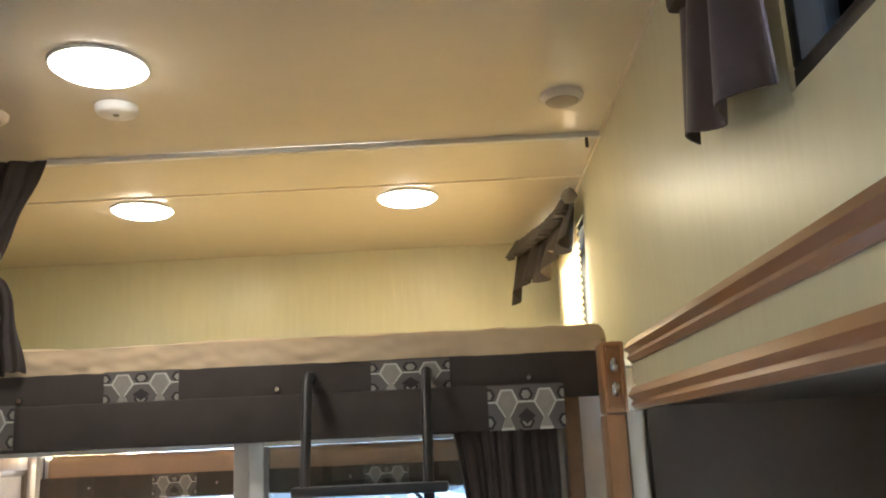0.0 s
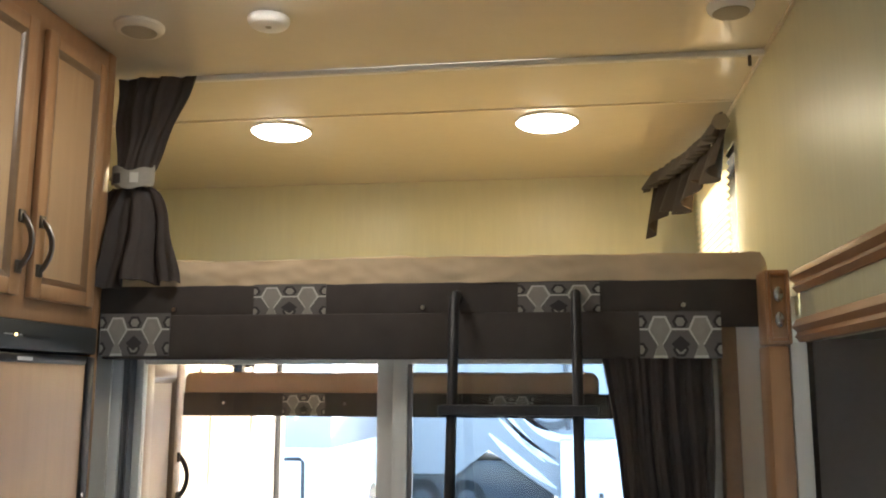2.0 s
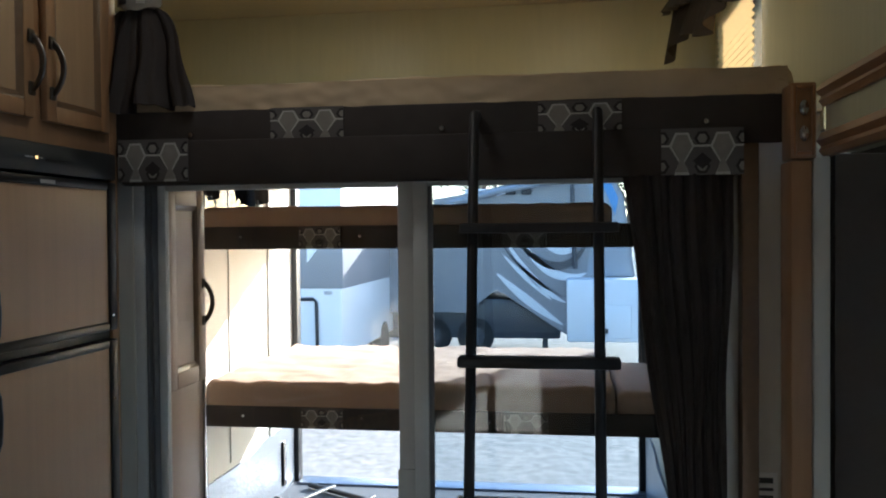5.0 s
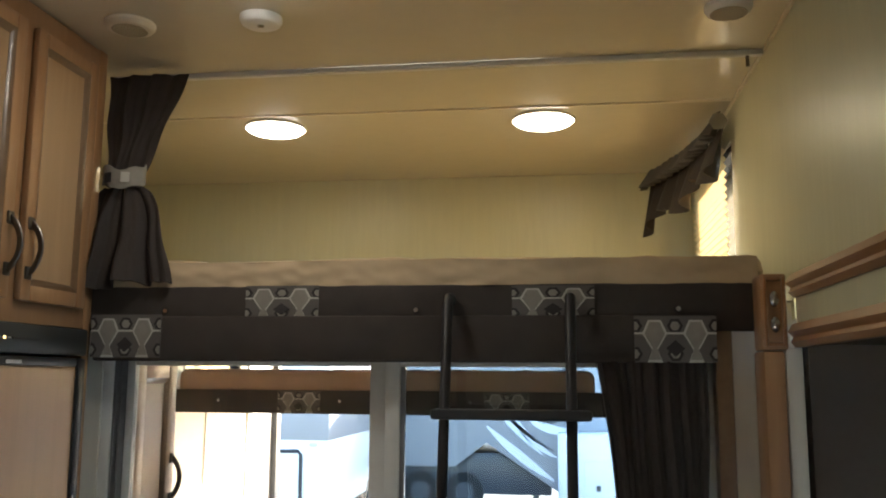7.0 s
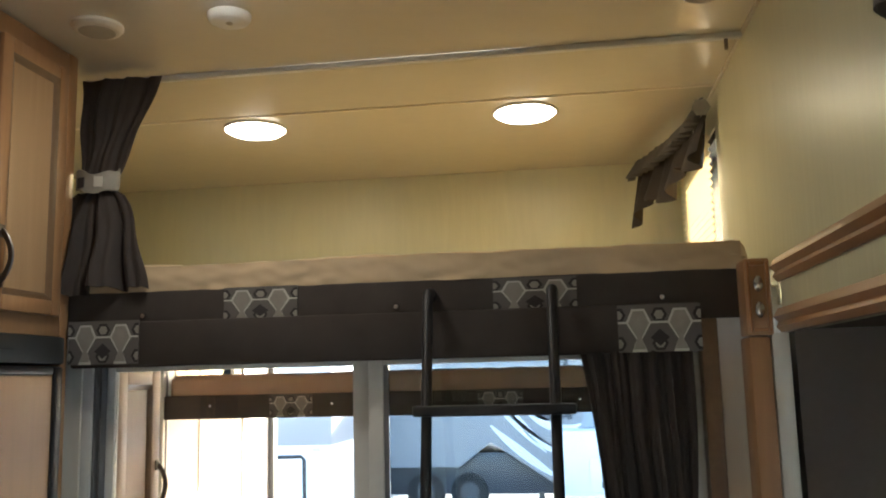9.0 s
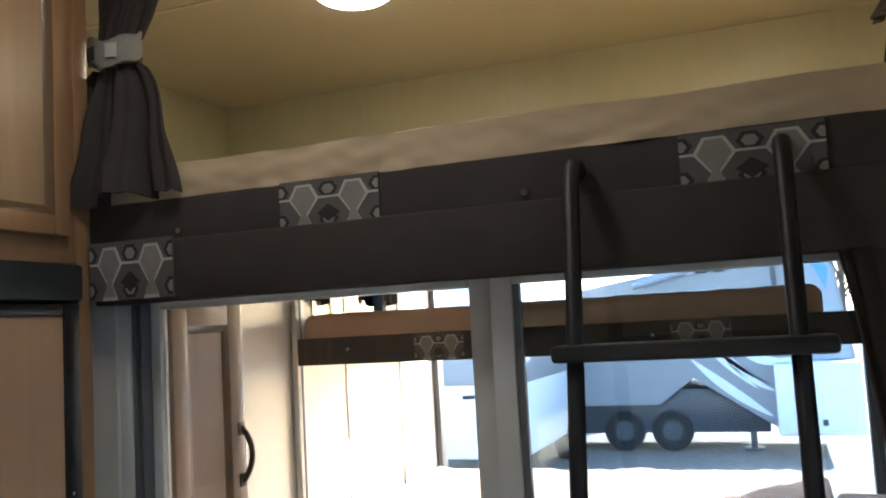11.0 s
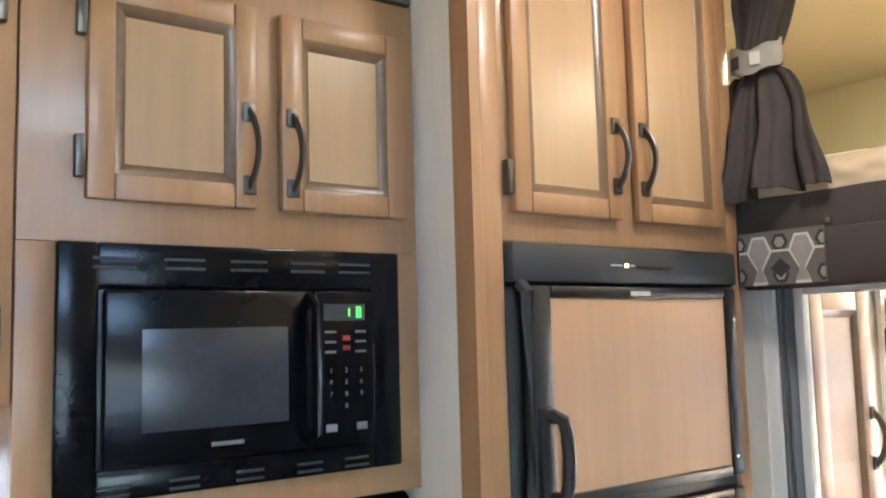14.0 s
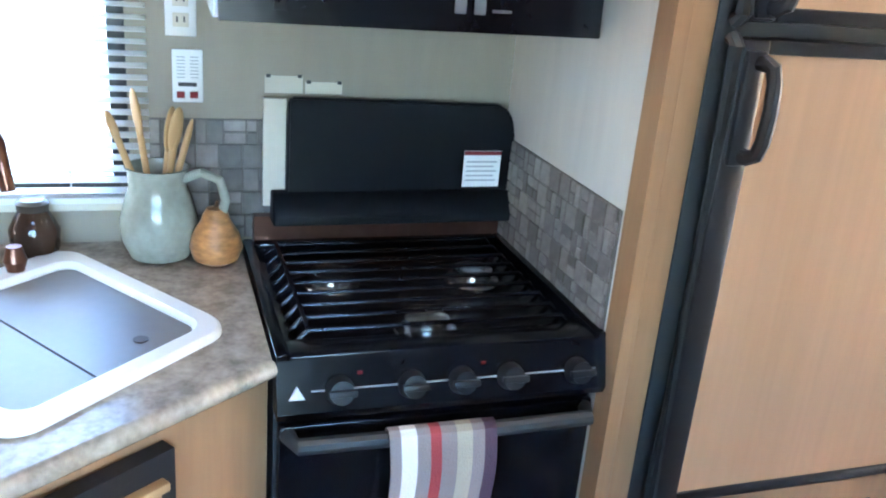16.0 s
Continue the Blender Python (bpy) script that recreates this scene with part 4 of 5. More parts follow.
for b0, b1 in ((w + 0.001, half - 0.002), (half + 0.002, LB - w - 0.001)):
    bm = bmesh.new()
    quad(bm, w + 0.001, LA - w * 1.6 - 0.001, b0, b1, 0.905, 0.917, 0)
    cv2 = part("bowl_cover", bm, SINK_G, sk, "smooth grey sink cover")
    if b0 < 0.1:
        bm = bmesh.new()
        p = sp(0.085, 0.118)
        rod(bm, (p.x, p.y, 0.9172), (p.x, p.y, 0.9182), 0.011, n=20)
        part("finger_hole", bm, DARKPRINT, cv2)
bm = bmesh.new()
quad(bm, 0.01, LA - 0.02, 0.01, LB - 0.02, 0.80, 0.88, 0)
part("bowl", bm, SINK_W, sk)

fa = thing("faucet", "oil-rubbed bronze gooseneck faucet behind the sink", "faucet", (-0.42, -1.72, 0.915))
bm = bmesh.new()
tube(bm, [(-0.45, -1.74, 0.92), (-0.45, -1.74, 1.10), (-0.44, -1.73, 1.16), (-0.41, -1.71, 1.195), (-0.37, -1.68, 1.195), (-0.34, -1.655, 1.16), (-0.332, -1.645, 1.085)], 0.011, 12)
part("spout", bm, BRONZE, fa)
bm = bmesh.new()
lathe(bm, [(0.03, 0.915), (0.028, 0.925), (0.016, 0.94), (0.014, 0.96)], -0.45, -1.74, 20)
part("base", bm, BRONZE, fa)
bm = bmesh.new()
lathe(bm, [(0.016, 0.905), (0.014, 0.93), (0.019, 0.945), (0.012, 0.97)], -0.40, -1.655, 18)
part("sprayer", bm, BRONZE, fa)
sb = thing("soap_bottle", "squat brown glass bottle with a metal lid beside the sink", "bottle", (-0.50, -1.63, 0.915))
bm = bmesh.new()
lathe(bm, [(0.030, 0.9155), (0.040, 0.93), (0.042, 0.965), (0.030, 0.99), (0.024, 1.0)], -0.50, -1.635, 24)
part("body", bm, mat("brown_glass", (0.05, 0.025, 0.015), 0.1), sb)
bm = bmesh.new()
lathe(bm, [(0.026, 1.0), (0.027, 1.012), (0.02, 1.018), (0.0, 1.02)], -0.50, -1.635, 24)
part("lid", bm, PEWTER, sb)

bc = thing("base_cabinet", "maple base cabinet set diagonally under the sink", "cabinet", (-0.1, -1.9, 0.0))
bm = bmesh.new()
prism(bm, [(LW, -1.284), (-0.08, -1.284), (0.125, -1.585), (0.37, -1.925), (0.37, -2.59), (LW, -2.59)], 2, 0.0, 0.884)
part("body", bm, WOOD, bc)
fd = Vector((0.225, -0.313)).normalized()
fn = Vector((0.313, 0.225)).normalized()
fm = Matrix(((fn.x, fd.x, 0, -0.055 + 0.0), (fn.y, fd.y, 0, -1.285), (0, 0, 1, 0), (0, 0, 0, 1)))
# no recess is cut: a black slab paints the dark inside of the drawer slot
for y0, y1, z0, z1, m, nm in ((0.17, 0.60, 0.70, 0.85, BLACK_M, "drawer_slot_shade"),):
    bm = bmesh.new()
    box(bm, -0.02, 0.006, y0, y1, z0, z1, turn=fm)
    part(nm, bm, m, bc, "black slab standing for the shade inside the open drawer slot")
bm = bmesh.new()
for q in ((0.006, 0.024, 0.19, 0.58, 0.748, 0.762), (0.006, 0.024, 0.19, 0.58, 0.802, 0.816)):
    box(bm, *q, bevel=0.003, turn=fm)
for i in range(9):
    box(bm, 0.009, 0.020, 0.20 + i * 0.043, 0.222 + i * 0.043, 0.762, 0.802, bevel=0.004, turn=fm)
part("fretwork_rail", bm, SPOON, bc, "pierced pale wooden rail")

# jug, utensils, gourd
jg = thing("utensil_jug", "glazed celadon pottery jug holding wooden spoons", "jug", (-0.475, -1.43, 0.915))
bm = bmesh.new()
JX, JY = -0.472, -1.428
lathe(bm, [(0.040, 0.9155), (0.052, 0.922), (0.066, 0.955), (0.068, 0.985), (0.058, 1.025), (0.049, 1.05), (0.052, 1.078), (0.056, 1.085), (0.051, 1.085), (0.046, 1.06), (0.05, 1.02), (0.0, 0.96)], JX, JY, 32)
part("body", bm, CERAMIC, jg)
bm = bmesh.new()
tube(bm, [(JX + 0.02, JY + 0.040, 1.066), (JX + 0.034, JY + 0.072, 1.082), (JX + 0.042, JY + 0.102, 1.070), (JX + 0.044, JY + 0.112, 1.035), (JX + 0.04, JY + 0.102, 0.995), (JX + 0.032, JY + 0.078, 0.966), (JX + 0.024, JY + 0.055, 0.955)], 0.0085, 10, 1.0, (1, 0, 0))
part("handle", bm, CERAMIC, jg)
for i, (dx, dy, h, r) in enumerate(((0.02, -0.075, 0.10, 0.013), (0.01, -0.035, 0.135, 0.017), (0.01, 0.025, 0.10, 0.019), (0.03, 0.035, 0.105, 0.015), (0.0, 0.055, 0.075, 0.009))):
    bm = bmesh.new()
    a, b = Vector((JX, JY + dy * 0.25, 1.0)), Vector((JX + dx, JY + dy, 1.075 + h))
    rod(bm, a, a + (b - a) * 0.8, 0.006, n=10)
    bmesh.ops.create_uvsphere(bm, u_segments=14, v_segments=10, radius=1.0, matrix=Matrix.Translation(a + (b - a) * 0.86) @ (b - a).to_track_quat("Z", "Y").to_matrix().to_4x4() @ Matrix.Diagonal((r, 0.006, 0.042, 1)) if i else Matrix.Translation(a + (b - a) * 0.9) @ (b - a).to_track_quat("Z", "Y").to_matrix().to_4x4() @ Matrix.Diagonal((0.008, 0.008, 0.03, 1)))
    tagged(part("wooden_spoon", bm, SPOON, jg), "wooden kitchen spoon")
gd = thing("gourd", "small orange-brown pear-shaped decorative gourd", "gourd", (-0.44, -1.33, 0.915))
bm = bmesh.new()
lathe(bm, [(0.024, 0.9155), (0.040, 0.925), (0.047, 0.948), (0.041, 0.972), (0.027, 0.993), (0.022, 1.008), (0.016, 1.018), (0.0, 1.021)], -0.435, -1.333, 26)
part("body", bm, GOURD, gd)
bm = bmesh.new()
rod(bm, (-0.435, -1.333, 1.018), (-0.433, -1.330, 1.032), 0.004, 0.003, 8)
part("stem", bm, WOOD_DK, gd)


# outlets
def outlet(name, y0, y1, z0, z1, label):
    o = thing(name, label, "outlet", (LW, (y0 + y1) / 2, z0))
    part("plate", B((LW + 0.0005, LW + 0.006, y0, y1, z0, z1), bevel=0.002), WHITE, o)
    return o


o1 = outlet("wall_outlet", -1.408, -1.355, 1.297, 1.388, "white duplex wall outlet")
for z in (1.325, 1.36):
    f1 = part("socket", B((LW + 0.006, LW + 0.008, -1.395, -1.368, z - 0.012, z + 0.012), bevel=0.0008), IVORY, o1)
    part("slot", B((LW + 0.008, LW + 0.0085, -1.389, -1.386, z - 0.004, z + 0.006), (LW + 0.008, LW + 0.0085, -1.377, -1.374, z - 0.004, z + 0.006)), DARKPRINT, f1)
o2 = outlet("switch_plate", -1.398, -1.345, 1.180, 1.274, "white monitor plate with two red switches")
for y in (-1.384, -1.361):
    part("switch", B((LW + 0.006, LW + 0.009, y - 0.007, y + 0.007, 1.188, 1.200), bevel=0.001), RED, o2)
part("marking", B((LW + 0.006, LW + 0.0066, -1.388, -1.356, 1.209, 1.216)), DARKPRINT, o2)
for i in range(7):
    part("marking", B((LW + 0.006, LW + 0.0065, -1.39, -1.376, 1.224 + i * 0.006, 1.226 + i * 0.006), (LW + 0.006, LW + 0.0065, -1.367, -1.353, 1.224 + i * 0.006, 1.226 + i * 0.006)), GREYPRINT, o2)
for i, (y0, y1, z0, z1) in enumerate(((-1.235, -1.165, 1.20, 1.232), (-1.16, -1.09, 1.20, 1.222))):
    lbl = solid("wall_sticker", B((LW + 0.0005, LW + 0.0015, y0, y1, z0, z1)), IVORY, "small pale sticker on the wall behind the stove", "sticker")
    for y in (y0 + 0.006, y1 - 0.006):
        part("pin", B((LW + 0.0015, LW + 0.004, y - 0.004, y + 0.004, z1 - 0.003, z1 + 0.003)), DARKPRINT, lbl)

# kitchen blind and its fabric cornice
bl = thing("window_blind", "white mini blind, slats open, over the kitchen window", "blind", (LW + 0.02, -2.0, 1.01))
slat_me = None
for i in range(26):
    z = 1.02 + i * 0.0205
    if slat_me is None:
        bm = bmesh.new()
        box(bm, -0.0115, 0.0115, KY0 - 0.02, KY1 + 0.035, -0.0006, 0.0006, turn=Matrix.Rotation(radians(12), 4, "Y"))
        slat_me = mesh_of("slat", bm, WHITE)
    o = new("slat", slat_me)
    o.parent = bl
    o.location = Vector((LW + 0.019, 0, z)) - bl.location
for y in (KY1 - 0.10, KY1 - 0.55):
    bm = bmesh.new()
    rod(bm, (LW + 0.019, y, 1.01), (LW + 0.019, y, 1.55), 0.0012, n=6)
    part("cord", bm, WHITE, bl)
part("bottom_rail", B((LW + 0.008, LW + 0.03, KY0 - 0.02, KY1 + 0.035, 0.998, 1.010), bevel=0.002), WHITE, bl)
shell("trim_window_sill", [(LW, LW + 0.022, KY0, KY1 + 0.02, 0.982, 0.997)], IVORY, "ivory sill under the kitchen window", "trim", 0.003)
kc = thing("window_cornice", "hexagon-print padded cornice over the kitchen window", "cornice", (LW + 0.04, -1.9, 1.50))
bm = bmesh.new()
prism(bm, [(-2.5, 1.64), (-1.425, 1.64), (-1.415, 1.62), (-1.415, 1.47), (-1.43, 1.45), (-1.45, 1.47), (-1.465, 1.52), (-2.5, 1.53)], 0, LW + 0.002, LW + 0.06)
part("board", bm, PRINT_B, kc)
for i in range(9):
    for bmr, s, t, m in ((0, 1.0, 0.0606, PRINT_W), (0, 0.86, 0.0612, PRINT_D), (0, 0.5, 0.0618, PRINT_L)):
        y, z = -1.465 - i * 0.085, 1.565
        bm = bmesh.new()
        prism(bm, [(y + 0.040 * s * a, z + 0.034 * s * b) for a, b in ((-0.5, 1), (0.5, 1), (1, 0), (0.5, -1), (-0.5, -1), (-1, 0))], 0, LW + 0.06, LW + t)
        part("hexagon", bm, m, kc)

# ---- ceiling fittings ----
for x, y in ((0.205, 0.733), (1.148, 0.743), (0.542, -0.436)):
    cl = thing("ceiling_light", "round lit ceiling light with a frosted lens", "ceiling light", (x, y, CZ - 0.03), group="ceiling lights")
    bm = bmesh.new()
    lathe(bm, [(0.110, CZ - 0.0005), (0.110, CZ - 0.004), (0.107, CZ - 0.007), (0.104, CZ - 0.007), (0.104, CZ - 0.0005)], x, y, 40)
    part("ring", bm, WHITE, cl)
    bm = bmesh.new()
    lathe(bm, [(0.1035, CZ - 0.006), (0.09, CZ - 0.016), (0.06, CZ - 0.023), (0.0, CZ - 0.026)], x, y, 40)
    part("lens", bm, LAMPGLASS, cl, "glowing frosted lens")


def disc(name, x, y, r, h, m, label, cat, grille_r):
    d = thing(name, label, cat, (x, y, CZ - h))
    bm = bmesh.new()
    lathe(bm, [(r, CZ - 0.0005), (r, CZ - h * 0.45), (r * 0.9, CZ - h * 0.85), (r * 0.78, CZ - h)], x, y, 32)
    part("body", bm, m, d)
    bm = bmesh.new()
    lathe(bm, [(grille_r, CZ - h - 0.0003), (grille_r * 0.96, CZ - h - 0.002), (0.0, CZ - h - 0.002)], x, y, 32)
    part("grille", bm, mat(name + "_grille", (0.40, 0.36, 0.28), 0.7, bump=0.8, bscale=300), d)


disc("smoke_alarm", 0.485, -0.198, 0.052, 0.022, WHITE, "round white smoke alarm on the ceiling", "smoke alarm", 0.008)
disc("ceiling_speaker", 1.604, -0.128, 0.055, 0.021, WHITE, "round white ceiling speaker", "speaker", 0.043)
disc("ceiling_speaker", 0.146, -0.202, 0.062, 0.018, IVORY, "round flush ivory ceiling speaker", "speaker", 0.044)


ac = thing("air_conditioner", "white ceiling air conditioner panel with a slotted grille", "air conditioner", (0.35, -1.15, CZ - 0.03))
part("shroud", B((0.05, 0.66, -1.45, -0.80, CZ - 0.03, CZ - 0.0005), bevel=0.012), WHITE, ac)
slot_me = mesh_of("slot", B((0, 0.022, 0, 0.010, -0.0012, -0.0002)), GREYPRINT, False)
for r in range(5):
    for k in range(15):
        o = new("slot", slot_me)
        o.parent = ac
        o.location = Vector((0.10 + k * 0.035, -0.86 - r * 0.03, CZ - 0.03)) - ac.location

# ---- window fabrics ----
def ruffle(bm, x, y0, y1, ztop, drop, depth, waves):
    def f(u, v):
        y = y0 + (y1 - y0) * u
        d = drop(u)
        return (x - 0.02 - 0.15 * u * u - depth * (0.35 + 0.65 * v) * (0.5 + 0.5 * math.sin(u * waves * math.tau)) - 0.02 * v, y + 0.012 * math.sin(u * 23 + v * 3), ztop - d * v)
    return sheet(bm, f, 90, 12)


lv = thing("loft_window_valance", "dark brown swag valance on the loft side window", "valance", (RW - 0.03, 1.05, 2.4))
bm = bmesh.new()
ruffle(bm, RW, 0.62, 1.44, 2.55, lambda u: 0.12 + 0.07 * u + 0.03 * math.sin(14 * u), 0.055, 7)
part("swag", bm, CURTAIN, lv)
bm = bmesh.new()
ruffle(bm, RW - 0.01, 0.62, 1.44, 2.60, lambda u: 0.075, 0.05, 14)
part("header", bm, PRINT_B, lv, "gathered hexagon-print header")
bm = bmesh.new()
lathe(bm, [(0.028, 0.0), (0.03, 0.004), (0.0, 0.006)], 0, 0, 6)
bmesh.ops.transform(bm, matrix=Matrix.Translation((RW - 0.05, 0.612, 2.565)) @ Matrix.Rotation(radians(90), 4, "X"), verts=bm.verts)
part("rosette", bm, PRINT_L, lv)
ls = thing("window_blind", "cream pleated blind lowered in the loft window", "blind", (RW - 0.02, 1.05, 2.12))
bm = bmesh.new()
sheet(bm, lambda u, v: (RW - 0.012 - 0.010 * abs(((v * 15) % 1) * 2 - 1), 0.71 + 0.68 * u, 2.135 + 0.37 * v), 2, 60, 0.002)
PLEAT = mat("pleated_shade", (0.75, 0.66, 0.48), 0.9, vary=0.04)
nt = PLEAT.node_tree
trl, mxs = nt.nodes.new("ShaderNodeBsdfTranslucent"), nt.nodes.new("ShaderNodeMixShader")
trl.inputs[0].default_value, mxs.inputs[0].default_value = (0.80, 0.66, 0.44, 1), 0.5
nt.links.new(nt.nodes["Principled BSDF"].outputs[0], mxs.inputs[1])
nt.links.new(trl.outputs[0], mxs.inputs[2])
nt.links.new(mxs.outputs[0], nt.nodes["Material Output"].inputs[0])
part("pleats", bm, PLEAT, ls)
part("bottom_rail", B((RW - 0.03, RW - 0.008, 0.70, 1.40, 2.125, 2.138), bevel=0.002), WHITE, ls)
wc = thing("wall_curtain", "dark brown satin curtain panel at the high side window", "curtain", (RW - 0.05, -0.95, 2.24))
bm = bmesh.new()
sheet(bm, lambda u, v: (RW - 0.03 - 0.018 * math.sin(u * 19) - 0.04 * math.sin(math.pi * u) * v, -1.06 - (0.28 + 0.13 * abs(v - 0.5)) * (u - 0.5), 2.60 - 0.405 * v + 0.014 * math.sin(u * 9) * v + 0.05 * v * (0.5 - u)), 60, 14)
part("panel", bm, mat("satin_brown_cloth", (0.05, 0.035, 0.04), 0.42, vary=0.2, bump=0.3, bscale=30), wc)
part("tieback", B((RW - 0.075, RW - 0.008, -1.19, -0.925, 2.425, 2.47), bevel=0.012), CURTAIN, wc)
part("rod", rod(bmesh.new(), (RW - 0.03, -2.3, 2.60), (RW - 0.03, -0.88, 2.60), 0.008), BLACK_M, wc)

# ---- garage ----
GF = 0.09
GY = 3.20
shell("floor_garage", [(LW - 0.1, RW, 0.1, GY, GF - 0.06, GF)], VINYL, "grey coin-pattern vinyl garage floor", "floor")
shell("wall_garage_left", [(LW - 0.12, LW - 0.04, 0.095, 1.66, 0, 1.943), (LW - 0.12, LW - 0.04, 1.66, 1.84, 0, 2.2), (LW - 0.12, LW - 0.04, 2.58, GY, 0, 2.2), (LW - 0.12, LW - 0.04, 1.84, 2.58, 0, 1.76), (LW - 0.12, LW - 0.04, 1.84, 2.58, 2.06, 2.2)], PANEL_W, "cream garage side wall", "wall")
shell("wall_garage_right", [(1.60, 1.68, 0.095, 1.66, 0, 1.943), (1.60, 1.68, 1.66, GY, 0, 2.2)], PANEL_W, "cream garage side wall", "wall")
shell("ceiling_garage", [(LW - 0.1, RW + 0.05, 1.62, GY, 2.12, 2.18)], PANEL_W, "white garage ceiling", "ceiling")
shell("trim_garage_header", [(LW - 0.1, RW + 0.05, GY - 0.04, GY + 0.03, 2.06, 2.2)], PANEL_W, "white header above the rear opening", "trim")
shell("trim_rear_jamb", [(LW - 0.05, LW - 0.005, GY - 0.06, GY + 0.02, 0.0, 2.06), (1.55, 1.60, GY - 0.06, GY + 0.02, 0.0, 2.06)], BLACK, "black rubber-faced jambs of the rear ramp opening", "trim", 0.004)
shell("trim_rear_sill", [(LW, 1.60, GY - 0.12, GY + 0.03, GF, GF + 0.012)], PLATE, "bright metal sill at the ramp opening", "trim", 0.003)
shell("trim_wall_batten", [(LW - 0.04, LW - 0.033, 2.12, 2.13, 0.48, 2.1), (LW - 0.04, LW - 0.028, 2.70, 2.77, 0.48, 2.1)], ALU, "pale vertical wall battens", "trim", 0.001)
for i, (a, b) in enumerate(((LW - 0.04, LW - 0.03), (1.585, 1.598))):
    bm = bmesh.new()
    prism(bm, [(0.13, GF), (GY - 0.07, GF), (GY - 0.07, 0.49), (GY - 0.62, 0.48), (GY - 0.78, 0.445), (0.13, 0.445)], 0, a, b)
    solid("wainscot", bm, PLATE, "bright diamond-plate aluminium lining along the garage wall", "wall lining", "structure")
hb = thing("access_hatch", "dark oval access hatch in the diamond plate", "hatch", (LW - 0.03, 2.93, 0.2))
part("rim", B((LW - 0.03, LW - 0.015, 2.885, 2.94, 0.13, 0.40), bevel=0.007, seg=3), BLACK, hb)
part("recess", B((LW - 0.018, LW - 0.0135, 2.90, 2.926, 0.165, 0.37)), STEEL, hb)
side_window("window_5", 1.84, 2.58, 1.76, 2.06, LW - 0.045, "garage side window with a black frame", -1)
for y0 in (1.74, 2.44):
    gc = solid("garage_curtain", sheet(bmesh.new(), lambda u, v: (LW - 0.02 + 0.02 * math.sin(u * 16), y0 + 0.20 * u + 0.02 * v, 2.08 - 0.235 * v + 0.015 * math.sin(u * 7) * v), 30, 8), CURTAIN, "short dark brown window curtain in the garage", "curtain", group="garage curtains")

# closet with narrow door
cb = thing("garage_closet", "pale pinkish wood closet with a narrow panelled door", "closet", (-0.2, 0.25, GF))
part("body", B((LW - 0.03, 0.028, 0.12, 0.40, GF, 1.828), bevel=0.003), PINK_WOOD, cb)
panel_door(cb, 0.028, 0.14, 0.385, 1.22, 1.80, 0.365, (1.40, 1.52), st=0.05, wood=PINK_WOOD, veneer=PINK_WOOD)
part("edge_trim", B((0.0285, 0.036, 0.39, 0.402, GF, 1.82)), STEEL, cb)


# bunks
def bunk(name, zf0, zf1, top, y0, y1, label, px):
    b = thing(name, label, "bunk", (0.55, y0, zf0))
    part("fascia", B((LW - 0.03, 1.58, y0, y0 + 0.02, zf0, zf1), bevel=0.004), FABRIC, b)
    part("deck", B((LW - 0.02, 1.575, y0 + 0.02, y1, zf0 + 0.02, zf1 - 0.03)), PANEL_W, b)
    for p in px:
        patch(b, p, p + 0.195, zf0 + 0.004, zf1 - 0.002, y0 - 0.001)
    for x in (-0.345, 0.217, 0.80, 1.293):
        screw(b, x, y0, (zf0 + zf1) / 2 + 0.005)
    return b


bunk("upper_bunk", 1.594, 1.698, 1.79, 1.665, 2.95, "upper garage bunk with a dark brown fabric fascia", (-0.067, 0.86))
bunk("lower_bunk", 0.772, 0.870, 0.98, 1.665, 3.0, "lower garage bunk with a dark brown fabric fascia", (-0.067, 0.86))
mattress("bunk_mattress", LW + 0.01, 1.335, 1.675, 2.9, 1.67, 1.79, SHEET_G, "brown cloth-covered mattress on the upper bunk", 0.006, 3)
mattress("bunk_mattress", LW + 0.02, 1.345, 1.675, 2.98, 0.842, 0.982, SHEET_G, "wrinkled tan-brown mattress on the lower bunk", 0.022, 5)
mattress("bunk_cushion", 1.352, 1.57, 1.68, 2.6, 0.842, 0.962, SHEET_G, "brown cushion beside the lower bunk mattress", 0.008, 9)
for y in (1.69,):
    rl = thing("bed_lift_rail", "white metal bed lift rail on the garage wall", "rail", (LW, y, 0.45))
    part("channel", B((LW - 0.03, LW - 0.005, y - 0.03, y + 0.03, 0.54, 2.1), bevel=0.004), ALU, rl)
    part("slot", B((LW - 0.005, LW - 0.002, y - 0.006, y + 0.006, 0.56, 2.08)), ALU_D, rl)

# ladder lying on the garage floor
g2 = thing("bunk_ladder", "black metal bunk ladder lying on the garage floor", "ladder", (0.2, 2.5, GF))
pa, pb = (Vector((-0.572, 2.72, GF + 0.02)), Vector((0.86, 1.86, GF + 0.02))), (Vector((-0.455, 3.01, GF + 0.02)), Vector((1.0, 2.14, GF + 0.02)))
for a, b in (pa, pb):
    bm = bmesh.new()
    d = (b - a).normalized()
    tube(bm, [a, a + (b - a) * 0.5, b, b + d * 0.03 + Vector((0, 0, 0.03)), b + d * 0.03 + Vector((0, 0, 0.10))], 0.016, 10)
    part("rail", bm, BLACK_M, g2)
for i in range(5):
    t = 0.1 + i * 0.2
    bm = bmesh.new()
    p, q = pa[0].lerp(pa[1], t), pb[0].lerp(pb[1], t)
    o = (q - p).normalized() * 0.05
    tube(bm, [p - o + Vector((0, 0, 0.012)), q + o + Vector((0, 0, 0.012))], 0.018, 8, 0.6)
    part("rung", bm, BLACK_M, g2)
